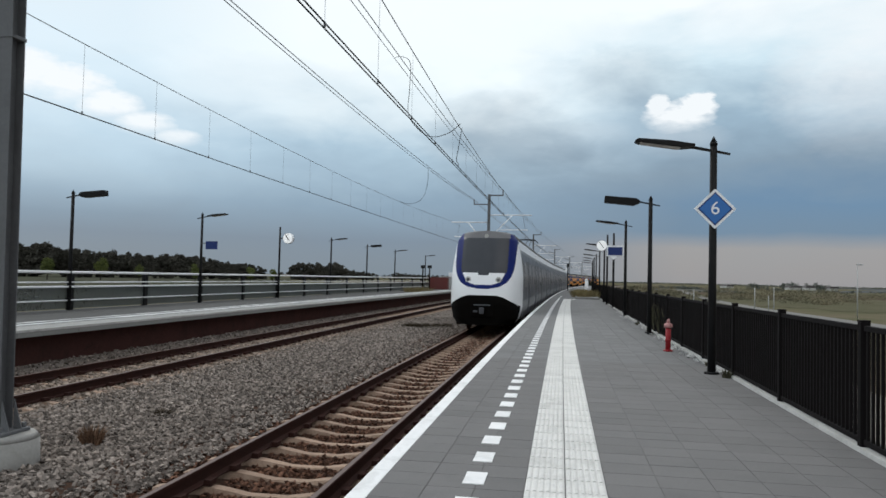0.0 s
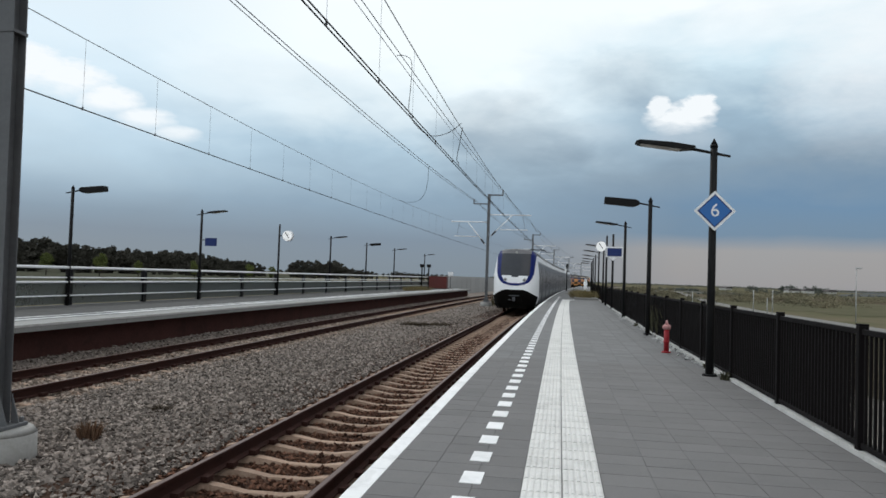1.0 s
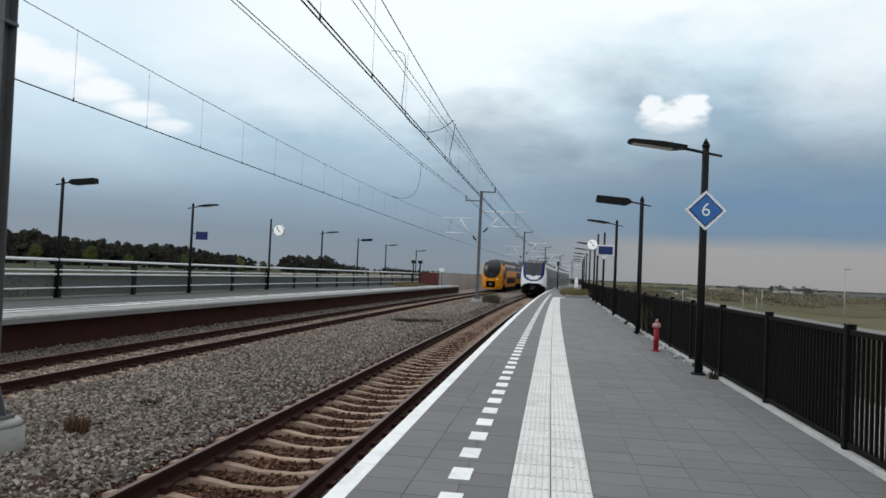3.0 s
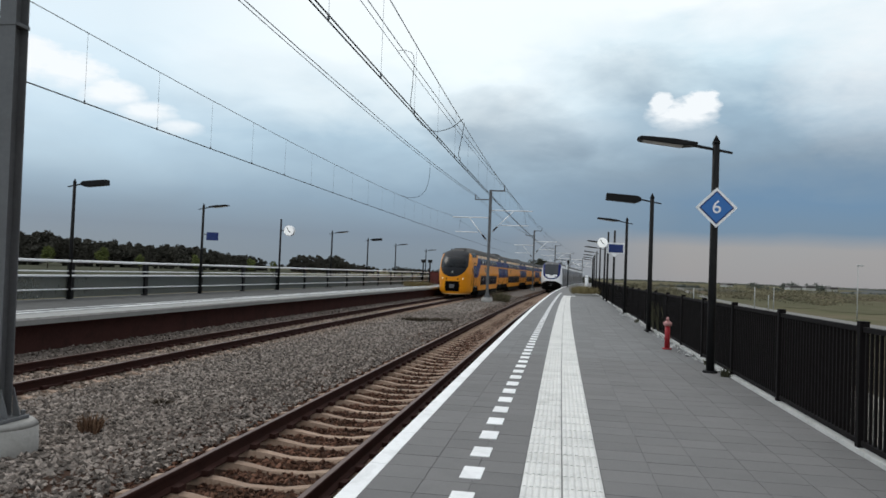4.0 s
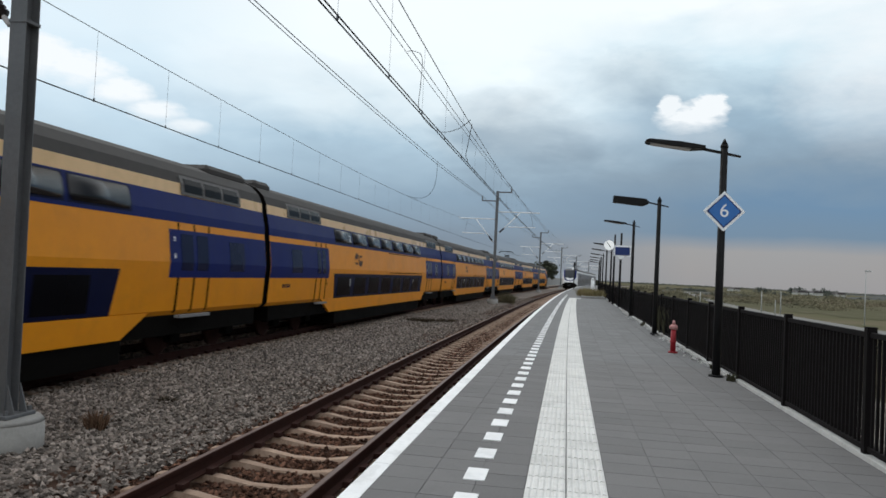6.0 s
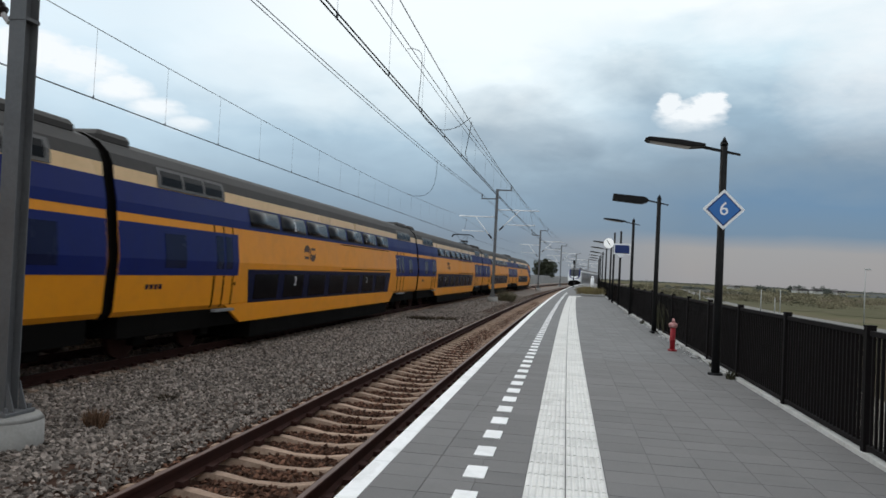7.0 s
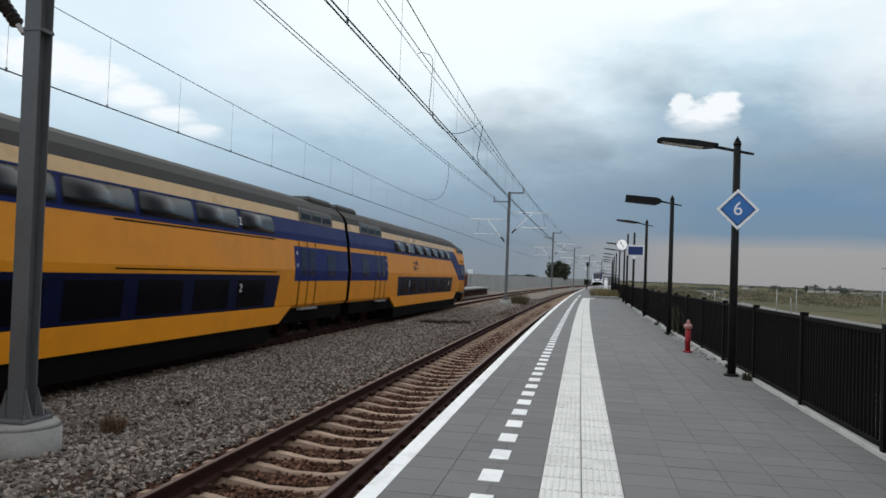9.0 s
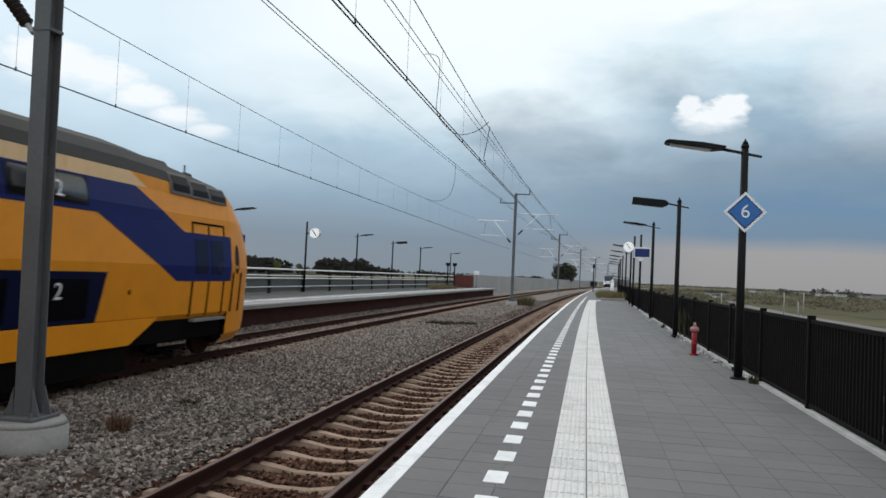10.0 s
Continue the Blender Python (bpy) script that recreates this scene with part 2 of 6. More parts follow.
PALE_STEEL = surface("bright_galvanised_steel", (.88, .89, .90), (.78, .79, .80), 0.35, 0.1, grain=18, stain=1.5, bump=.02)
WIRE = surface("weathered_copper_wire", (.035, .04, .045), (.025, .03, .032), 0.6, grain=30, bump=0)
THIN_WIRE = surface("grey_stranded_wire", (.19, .21, .23), (.15, .17, .185), 0.6, grain=30, bump=0)
PORCELAIN = surface("brown_insulator_glaze", (.03, .022, .02), (.02, .016, .015), 0.35, grain=10, bump=0)
SIGN_BLUE = surface("blue_sign_enamel", (.035, .15, .42), (.03, .135, .39), 0.4, grain=20, bump=0)
SIGN_NAVY = surface("navy_sign_enamel", (.012, .03, .14), (.01, .026, .12), 0.4, grain=20, bump=0)
SIGN_WHITE = surface("white_sign_enamel", (.80, .81, .82), (.76, .77, .78), 0.4, grain=20, bump=0)
RED = surface("red_painted_metal", (.33, .014, .022), (.24, .010, .016), 0.45, grain=20, stain=4, bump=.05)
RED_DULL = surface("dull_maroon_panel", (.14, .035, .03), (.1, .028, .025), 0.7, grain=6, bump=.1)
LENS = surface("clouded_lamp_lens", (.42, .40, .37), (.34, .32, .30), 0.3, grain=9, bump=0)
FIELD = surface("rough_meadow", (.09, .096, .055), (.13, .113, .08), 0.95, grain=.25, stain=.02, bump=.3, spec=0.0, dirt=(.17, .135, .10), dirt_amount=.75, dirt_scale=.015)
ROADWAY = surface("pale_gravel_road", (.19, .185, .175), (.14, .135, .125), 0.9, grain=2, stain=.1, bump=.2)
LEAF = surface("dark_poplar_leaves", (.062, .066, .045), (.040, .044, .030), 0.95, grain=1.2, stain=.05, bump=0, spec=.0, island=.25)
# Leaf tone lifted slightly to imitate distance haze.
WOOD_LEAF = surface("dark_wood_leaves", (.068, .066, .055), (.048, .047, .040), 0.95, grain=.3, stain=.03, bump=0, spec=.0, island=.12)
# Lightened and greyed: distance haze is put into the leaf colour.
LEAF_HAZE = surface("haze_grey_leaves", (.10, .110, .095), (.075, .083, .072), 0.95, grain=1.2, stain=.05, bump=0, spec=.0, island=.2)
LEAF_PALE = surface("yellow_green_leaves", (.13, .15, .04), (.07, .09, .025), 0.9, grain=2, stain=.3, bump=0, island=.4)
BARK = surface("dark_bark", (.05, .04, .03), (.03, .025, .02), 0.95, grain=12, bump=.4)
DRY = surface("dry_grass", (.25, .20, .095), (.15, .125, .06), 0.95, grain=6, bump=0, island=.4)
WEED = surface("brown_dead_weed", (.20, .12, .075), (.12, .072, .045), 0.95, grain=8, bump=0, island=.4)
DARK_WEED = surface("dark_brown_weed", (.085, .064, .042), (.05, .038, .025), 0.95, grain=8, bump=0, island=.4)
SCRUB_LEAF = surface("brown_green_scrub", (.16, .14, .085), (.095, .085, .05), 0.95, grain=8, bump=0, island=.4)
GREEN_WEED = surface("olive_weed", (.10, .095, .055), (.06, .058, .035), 0.95, grain=8, bump=0, island=.4)
INFILL = meshwork("grey_wire_infill", (.115, .13, .13), 0.7)
BARRIER = surface("pale_barrier_panel", (.42, .43, .425), (.36, .37, .365), 0.8, grain=6, stain=.3, bump=.1, vary=.1)
HOUSE_WALL = surface("far_white_wall", (.5, .5, .48), (.5, .5, .48), 0.8, grain=2, bump=0)
HOUSE_ROOF = surface("far_dark_roof", (.09, .08, .08), (.06, .055, .055), 0.8, grain=2, bump=0)

YELLOW = surface("train_yellow_paint", (.80, .300, .004), (.71, .255, .004), 0.42, grain=3, stain=.5, bump=.01, dirt=(.42, .18, .02), dirt_amount=.25, dirt_scale=1.1, spec=.28)
CREAM = surface("faded_yellow_paint", (.80, .55, .29), (.72, .49, .26), 0.3, grain=3, stain=.5, bump=.01, dirt=(.5, .33, .14), dirt_amount=.3)
TRAIN_BLUE = surface("train_blue_paint", (.006, .016, .13), (.005, .012, .10), 0.45, grain=3, stain=.5, bump=.01, dirt=(.010, .017, .075), dirt_amount=.3, spec=.12)
ROOF_GREY = surface("sooty_roof_grey", (.060, .056, .053), (.040, .037, .035), 0.75, grain=4, stain=.5, bump=.05, dirt=(.05, .05, .05), dirt_amount=.5)
MASK_GREY = surface("charcoal_cab_mask", (.026, .027, .031), (.019, .020, .023), 0.55, grain=4, bump=.01, spec=.1)
TRAIN_WHITE = surface("train_white_paint", (.82, .83, .84), (.75, .76, .77), 0.4, grain=3, stain=.5, bump=.01, clear=.2)
DECK_GLASS = surface("upper_deck_glass", (.006, .007, .010), (.005, .006, .008), 0.15, grain=1, bump=0, spec=.5)
DOOR_GLASS = surface("blue_tinted_door_glass", (.006, .010, .045), (.005, .008, .034), 0.25, grain=1, bump=0, spec=.1)
SIDE_GLASS = surface("grey_tinted_side_glass", (.052, .054, .062), (.042, .044, .05), 0.3, grain=1, bump=0, spec=.3)
VERGE = surface("pale_dry_verge", (.52, .49, .44), (.34, .315, .27), 0.95, grain=6, stain=.6, bump=.3, spec=0.0)
DARK_GLASS = surface("dark_train_glass", (.004, .004, .006), (.003, .0035, .005), 0.22, grain=1, bump=0, spec=.05)
SCREEN = surface("cab_windscreen", (.010, .011, .013), (.008, .009, .011), 0.25, grain=1, bump=0, spec=.13)
GREY_BAND = surface("grey_window_band", (.075, .077, .085), (.06, .062, .07), 0.4, grain=2, bump=0, spec=.3)
SHOULDER = surface("mid_grey_window_frame", (.15, .148, .145), (.11, .108, .106), 0.6, grain=4, bump=.02, spec=.2)
SLIM_SCREEN = surface("grey_tinted_windscreen", (.045, .048, .056), (.03, .032, .038), 0.2, grain=.8, bump=0, spec=.35)
CAB_TOP = surface("light_grey_cab_roof", (.17, .17, .175), (.13, .13, .135), 0.6, grain=4, bump=.02, spec=.2)
SILVER = surface("silver_grey_paint", (.23, .235, .24), (.19, .195, .20), 0.45, grain=4, bump=.02)
# Near-black: the deep shade under the trains is put into this colour.
UNDER = surface("shade_black_underframe", (.004, .0035, .003), (.005, .0045, .004), 0.9, grain=8, stain=1.5, bump=.3, spec=.05)
HEADLIGHT = glowing("lit_headlamp", (1.0, .84, .55), .6)
# A faint glow is added so the dial reads bright white.
CLOCK_FACE = glowing("glowing_clock_face", (.85, .86, .86), 0.35)
DULL_LAMP = surface("unlit_lamp_glass", (.5, .5, .48), (.4, .4, .38), 0.2, grain=5, bump=0)
RED_LAMP = surface("red_lamp_glass", (.05, .008, .008), (.04, .008, .008), 0.2, grain=5, bump=0)


# ---- building helpers ----
def bend(s):
    return BEND * s * s / 2


def at(s, n, z):
    return Vector((n + bend(s), s, z))


def on_line(s, n, z, turn=0):
    """A pose on the line, its y axis along it."""
    return pose(n + bend(s), s, z, 0, 0, turn - math.degrees(math.atan(BEND * s)))


def mesh_of(bm, name):
    me = bpy.data.meshes.new(name)
    bm.normal_update()
    bm.to_mesh(me)
    bm.free()
    return me


def part(name, bm, material, parent=None, label="", m=None, smooth=False):
    me = bm if isinstance(bm, bpy.types.Mesh) else mesh_of(bm, name)
    if not me.materials:
        for x in (material if isinstance(material, (list, tuple)) else [material]):
            me.materials.append(x)
    if smooth:
        me.polygons.foreach_set("use_smooth", [True] * len(me.polygons))
    ob = new(name, me)
    ob.parent = parent
    if m is not None:
        ob.matrix_basis = m
    if label:
        ob["label"] = label
    return ob


def base(name, label, category, group="", kind="", m=None):
    ob = new(name)
    ob.empty_display_size = 0.2
    if m is not None:
        ob.matrix_basis = m
    return tagged(ob, label, category, group, kind)


def box(bm, x0, x1, y0, y1, z0, z1, bevel=0.0, mat=0, m=None):
    vs = [bm.verts.new((x, y, z)) for z in (z0, z1) for y in (y0, y1) for x in (x0, x1)]
    fs = [bm.faces.new([vs[i] for i in q]) for q in ((0, 2, 3, 1), (4, 5, 7, 6), (0, 1, 5, 4), (2, 6, 7, 3), (0, 4, 6, 2), (1, 3, 7, 5))]
    for f in fs:
        f.material_index = mat
    if bevel:
        es = list({e for f in fs for e in f.edges})
        r = bmesh.ops.bevel(bm, geom=es, offset=bevel, segments=1, profile=0.5, affect="EDGES")
        vs = list({v for f in r["faces"] for v in f.verts} | {v for v in vs if v.is_valid})
    if m is not None:
        bmesh.ops.transform(bm, matrix=m, verts=[v for v in vs if v.is_valid])
    return bm


def tube(bm, p, q, r0, r1=None, seg=10, mat=0):
    p, q = Vector(p), Vector(q)
    r1 = r0 if r1 is None else r1
    d = (q - p).normalized()
    a = d.orthogonal().normalized()
    b = d.cross(a)
    rings = []
    for c, r in ((p, r0), (q, r1)):
        rings.append([bm.verts.new(c + r * (math.cos(k * math.tau / seg) * a + math.sin(k * math.tau / seg) * b)) for k in range(seg)])
    for k in range(seg):
        f = bm.faces.new((rings[0][k], rings[0][(k + 1) % seg], rings[1][(k + 1) % seg], rings[1][k]))
        f.material_index, f.smooth = mat, seg > 6
    for r, flip in ((rings[0], True), (rings[1], False)):
        f = bm.faces.new(r[::-1] if flip else r)
        f.material_index = mat
    return bm


def chain(bm, pts, r, seg=5):
    """A thin rod or wire through points."""
    pts = [Vector(p) for p in pts]
    rings = []
    for i, p in enumerate(pts):
        d = (pts[min(i + 1, len(pts) - 1)] - pts[max(i - 1, 0)]).normalized()
        a = d.cross(Vector((.31, .2, .93))).normalized()
        b = d.cross(a)
        rings.append([bm.verts.new(p + r * (math.cos(k * math.tau / seg) * a + math.sin(k * math.tau / seg) * b)) for k in range(seg)])
    for u, v in zip(rings, rings[1:]):
        for k in range(seg):
            bm.faces.new((u[k], u[(k + 1) % seg], v[(k + 1) % seg], v[k])).smooth = True
    bm.faces.new(rings[0][::-1])
    bm.faces.new(rings[-1])
    return bm


def sweep(profile, s0, s1, step=3.0, mats=None):
    """A closed outline (n, z), counter-clockwise as seen along the line, drawn along it."""
    bm = bmesh.new()
    k = max(1, round((s1 - s0) / step))
    rings = [[bm.verts.new(at(s0 + (s1 - s0) * i / k, n, z)) for n, z in profile] for i in range(k + 1)]
    c = len(profile)
    for u, v in zip(rings, rings[1:]):
        for j in range(c):
            f = bm.faces.new((u[j], v[j], v[(j + 1) % c], u[(j + 1) % c]))
            if mats:
                f.material_index = mats[j]
    bm.faces.new(rings[0])
    bm.faces.new(rings[-1][::-1])
    bmesh.ops.recalc_face_normals(bm, faces=bm.faces)
    return bm


def rect(n0, n1, z0, z1):
    return [(n0, z0), (n1, z0), (n1, z1), (n0, z1)]


def round_bar(n, z, r):
    return [(n + r * math.cos(k * math.tau / 8 + math.pi / 8), z + r * math.sin(k * math.tau / 8 + math.pi / 8)) for k in range(8)]


def prism(bm, outline, y0, y1, mat=0):
    """Extrudes an outline (x, z) from y0 to y1."""
    a = [bm.verts.new((x, y0, z)) for x, z in outline]
    b = [bm.verts.new((x, y1, z)) for x, z in outline]
    k = len(outline)
    fs = [bm.faces.new((a[i], a[(i + 1) % k], b[(i + 1) % k], b[i])) for i in range(k)]
    fs += [bm.faces.new(a[::-1]), bm.faces.new(b)]
    for f in fs:
        f.material_index = mat
    bmesh.ops.recalc_face_normals(bm, faces=fs)
    return bm


def lettering(text, size, depth=0.004):
    cu = bpy.data.curves.new("letters", "FONT")
    cu.body, cu.size, cu.extrude, cu.align_x, cu.align_y = text, size, depth, "CENTER", "CENTER"
    ob = bpy.data.objects.new("letters", cu)
    me = bpy.data.meshes.new_from_object(ob)
    bpy.data.objects.remove(ob)
    return me


def soup(name, verts, faces):
    me = bpy.data.meshes.new(name)
    me.from_pydata(verts, [], faces)
    me.update()
    return me


FACES8 = ((0, 2, 4), (2, 1, 4), (1, 3, 4), (3, 0, 4), (2, 0, 5), (1, 2, 5), (3, 1, 5), (0, 3, 5))
OCTA = np.array([(1, 0, 0), (-1, 0, 0), (0, 1, 0), (0, -1, 0), (0, 0, 1), (0, 0, -1)], float)


def pebbles(name, centres, size, rng):
    """Broken stones, eight facets each, at the given places."""
    k = len(centres)
    v = OCTA[None] * rng.uniform(.55, 1.25, (k, 6, 1)) + rng.normal(0, .22, (k, 6, 3))
    turn = rng.uniform(0, math.tau, (k, 1))
    tilt = rng.uniform(-.7, .7, (k, 1))
    v[..., 2] *= .75
    y, z = v[..., 1] * np.cos(tilt) - v[..., 2] * np.sin(tilt), v[..., 1] * np.sin(tilt) + v[..., 2] * np.cos(tilt)
    x, y = v[..., 0] * np.cos(turn) - y * np.sin(turn), v[..., 0] * np.sin(turn) + y * np.cos(turn)
    v = np.stack([x, y, z], -1) * (size * rng.uniform(.6, 1.35, (k, 1, 1))) + np.asarray(centres)[:, None]
    f = np.array(FACES8)[None] + (np.arange(k) * 6)[:, None, None]
    return soup(name, v.reshape(-1, 3).tolist(), f.reshape(-1, 3).tolist())


# ---- ground, track bed and tracks ----
def build_ground():
    bm = bmesh.new()
    prof = [(-4300, -2.3), (-1200, -2.2), (-300, -2.1), (-90, -2.0), (-40, -2.0), (-26, -1.9), (-19, -1.4), (-15, -1.3), (1, -1.3), (4.0, -1.3),
            (9, -2.0), (26, -2.1), (60, -2.05), (200, -2.1), (900, -2.2), (4300, -2.3)]
    ys = [-400, -150, -60, -20, 0, 20, 40, 60, 80, 100, 130, 160, 200, 260, 330, 420, 600, 1000, 2000, 4400]
    rows = []
    for y in ys:
        c = bend(min(max(y, -150), 420)) + max(0, y - 420) * BEND * 420
        rows.append([bm.verts.new((n + c * max(0, 1 - abs(n) / 4400), y, z)) for n, z in prof])
    for u, v in zip(rows, rows[1:]):
        for j in range(len(prof) - 1):
            bm.faces.new((u[j], u[j + 1], v[j + 1], v[j]))
    tagged(part("ground", bm, FIELD), "flat rough meadow with worn brown and green patches", "ground", kind="structure")
    tagged(part("verge", sweep([(2.75, -1.4), (9.5, -2.3), (9.5, -1.93), (3.6, -.55), (2.75, -.42)], -20, 120, 6), VERGE), "pale dry verge behind the fence", "ground", kind="structure")
    bed = sweep([(-18.5, -1.5), (3.0, -1.5), (2.0, -1.03), (-1.2, -1.03), (-1.9, -1.028), (-4.4, -1.026), (-5.2, -.965), (-7.6, -.955), (-8.1, -.985),
                 (-10.9, -.985), (-11.1, -.88), (-11.5, -.79), (-13.5, -.79)], -60, 420, 6, [0, 0, 0, 1, 1, 1, 0, 0, 2, 0, 0, 0, 0])
    tagged(part("track_bed", bed, [BALLAST, BROWN_BED, TAN_BED]), "grey crushed stone ballast bed between the platforms", "ballast", kind="structure")


RAIL = [(-.075, -.172), (.075, -.172), (.075, -.158), (.012, -.14), (.012, -.05), (.036, -.038), (.036, -.004), (.026, 0), (-.026, 0), (-.036, -.004),
        (-.036, -.038), (-.012, -.05), (-.012, -.14), (-.075, -.158)]


def sleeper_mesh():
    """Concrete sleeper: level seats under the rails, a dip between them, sloped sides."""
    bm = bmesh.new()
    xs = [-1.26, -1.0, -.76, -.5, -.2, .2, .5, .76, 1.0, 1.26]
    top = [-.05, -.012, 0, -.024, -.07, -.07, -.024, 0, -.012, -.05]
    ends = []
    for y, w in ((-1, 0), (1, 0)):
        ends.append(([bm.verts.new((x, y * (.068 if abs(x) > .3 else .056), z)) for x, z in zip(xs, top)], [bm.verts.new((x, y * .115, -.15)) for x in xs]))
    (ta, ba), (tb, bb) = ends
    for i in range(len(xs) - 1):
        bm.faces.new((ta[i], ta[i + 1], tb[i + 1], tb[i]))
        bm.faces.new((ba[i], ba[i + 1], ta[i + 1], ta[i]))
        bm.faces.new((tb[i], tb[i + 1], bb[i + 1], bb[i]))
    bm.faces.new((ba[0], ta[0], tb[0], bb[0]))
    bm.faces.new((ba[-1], bb[-1], tb[-1], ta[-1]))
    bmesh.ops.recalc_face_normals(bm, faces=bm.faces)
    me = mesh_of(bm, "sleeper")
    me.materials.append(SLEEPER)
    return me


SLEEPER_MESH = sleeper_mesh()
PITCH = 0.62


def build_track(n, s_first, s_single, s_last, label):
    track = base("railway_track", label, "railway track", "parallel tracks", m=Matrix())
    for side in (-.7525, .7525):
        prof = [(n + side + x, RAIL_Z + z) for x, z in RAIL]
        mats = [0] * 7 + [1] + [0] * 6
        part("rail", sweep(prof, -60, 420, 4, mats), [RUST, SHINY], track, "rusty rail with a polished running surface")
    rng = random.Random(int(-n * 10))
    vs, fs = [], []
    k0 = [tuple(v.co) for v in SLEEPER_MESH.vertices]
    f0 = [tuple(p.vertices) for p in SLEEPER_MESH.polygons]
    s = s_first - 45 * PITCH
    while s < s_last:
        m = on_line(s + rng.uniform(-.012, .012), n + rng.uniform(-.012, .012), RAIL_Z - .178, rng.uniform(-.5, .5))
        if s_first - .01 < s < s_single:
            part("sleeper", SLEEPER_MESH, SLEEPER, track, m=m)
        else:
            o = len(vs)
            vs += [tuple(m @ Vector(v)) for v in k0]
            fs += [tuple(i + o for i in f) for f in f0]
        s += PITCH
    far = part("sleeper_rest", soup("sleeper_rest", vs, fs), SLEEPER, track)
    far["kind"] = "stuff"
    clip = bmesh.new()
    s = s_first
    while s < 40:
        m = on_line(s, n, RAIL_Z - .178)
        for side in (-.7525, .7525):
            for d in (-.11, .11):
                box(clip, side + d - .04, side + d + .04, -.07, .07, 0, .06, m=m)
        s += PITCH
    c = part("rail_clip", clip, RUST, track, "small rusty spring clips")
    c["kind"] = "stuff"
    return track


def scatter_ballast():
    rng = np.random.default_rng(5)

    def area(n0, n1, s0, s1, per):
        k = int((n1 - n0) * (s1 - s0) * per)
        return rng.uniform(n0, n1, k), rng.uniform(s0, s1, k)

    def lift(n, s, z):
        return np.stack([n + BEND * s * s / 2, s, z], -1)

    grey, size = [], []
    for n0, n1, s0, s1, per in ((-8.2, -4.3, 4.5, 13, 420), (-8.2, -4.3, 13, 24, 300), (-8.2, -4.3, 24, 42, 130), (-8.2, -4.3, 42, 80, 40), (-11.44, -10.95, 8, 40, 160), (-11.44, -10.95, 40, 75, 60)):
        n, s = area(n0, n1, s0, s1, per)
        z = np.where(n > -5.2, -1.0 + (-n - 4.4).clip(0, .8) * .04, np.where(n < -10.9, -.87 + (-n - 11.1) * .22, -.962)) + rng.uniform(-.012, .03, len(n))
        grey.append(lift(n, s, z))
    me = pebbles("ballast_stones", np.concatenate(grey), .035, rng)
    tagged(part("ballast_stones", me, STONES), "loose grey crushed stones lying between the tracks", "ballast", kind="stuff")
    brown = []
    for n0, n1, s0, s1, per in ((-4.6, -1.45, 4.5, 14, 520), (-4.6, -1.45, 14, 30, 260), (-4.6, -1.45, 30, 65, 80)):
        n, s = area(n0, n1, s0, s1, per)
        c = np.where(n > -6, NEAR_N, FAR_N)
        ph = np.abs(((s - 3.2) / PITCH + .5) % 1 - .5) * PITCH
        keep = ((ph > .105) | (np.abs(n - c) > 1.3)) & (np.abs(np.abs(n - c) - .7525) > .1)
        n, s = n[keep], s[keep]
        brown.append(lift(n, s, np.where(np.abs(n - NEAR_N) < .66, -1.022, np.where(np.abs(n - NEAR_N) < .9, -1.0, -1.025)) + rng.uniform(-.014, .026, len(n))))
    n, s = area(-11.2, -7.7, 10, 40, 150)
    me = pebbles("dusty_stones", lift(n, s, -.985 + rng.uniform(-.01, .04, len(n))), .038, rng)
    tagged(part("dusty_stones", me, TAN_STONES), "tan dusty crushed stones covering the far track's sleepers", "ballast", kind="stuff")
    me = pebbles("stained_stones", np.concatenate(brown), .032, rng)
    tagged(part("stained_stones", me, BROWN_STONES), "rust-brown crushed stones lying among the sleepers", "ballast", kind="stuff")


# ---- platforms ----
E_N, TL, TM, TR, KERB = -1.239, -.198, .058, .317, 2.385


def box_soup(cells, depth=.05, inset=.0025):
    """Blocks with chamfered tops: rows of (pose, half width, half length)."""
    vs, fs = [], []
    for m, a, b in cells:
        o = len(vs)
        for x, y, z in ((-a, -b, -depth), (a, -b, -depth), (a, b, -depth), (-a, b, -depth), (-a + inset, -b + inset, 0), (a - inset, -b + inset, 0),
                        (a - inset, b - inset, 0), (-a + inset, b - inset, 0)):
            vs.append(tuple(m @ Vector((x, y, z))))
        fs += [tuple(o + i for i in q) for q in ((4, 5, 6, 7), (0, 1, 5, 4), (1, 2, 6, 5), (2, 3, 7, 6), (3, 0, 4, 7))]
    return vs, fs


def tile_mesh(name, a, b, mat, depth=.05):
    me = soup(name, *box_soup([(Matrix(), a, b)], depth))
    me.materials.append(mat)
    return me


def ribbed_mesh(a, b):
    bm = bmesh.new()
    box(bm, -a, a, -b, b, -.05, 0)
    for i in range(6):
        x = -a + (i + .5) * 2 * a / 6
        vs = [bm.verts.new((x + dx, y, z)) for y in (-b + .012, b - .012) for dx, z in ((-.016, 0), (-.008, .006), (.008, .006), (.016, 0))]
        for j in range(3):
            bm.faces.new((vs[j], vs[j + 1], vs[j + 5], vs[j + 4]))
        bm.faces.new(vs[3::-1])
        bm.faces.new(vs[4:])
    bmesh.ops.recalc_face_normals(bm, faces=bm.faces)
    me = mesh_of(bm, "tactile_tile")
    me.materials.append(TACTILE)
    return me


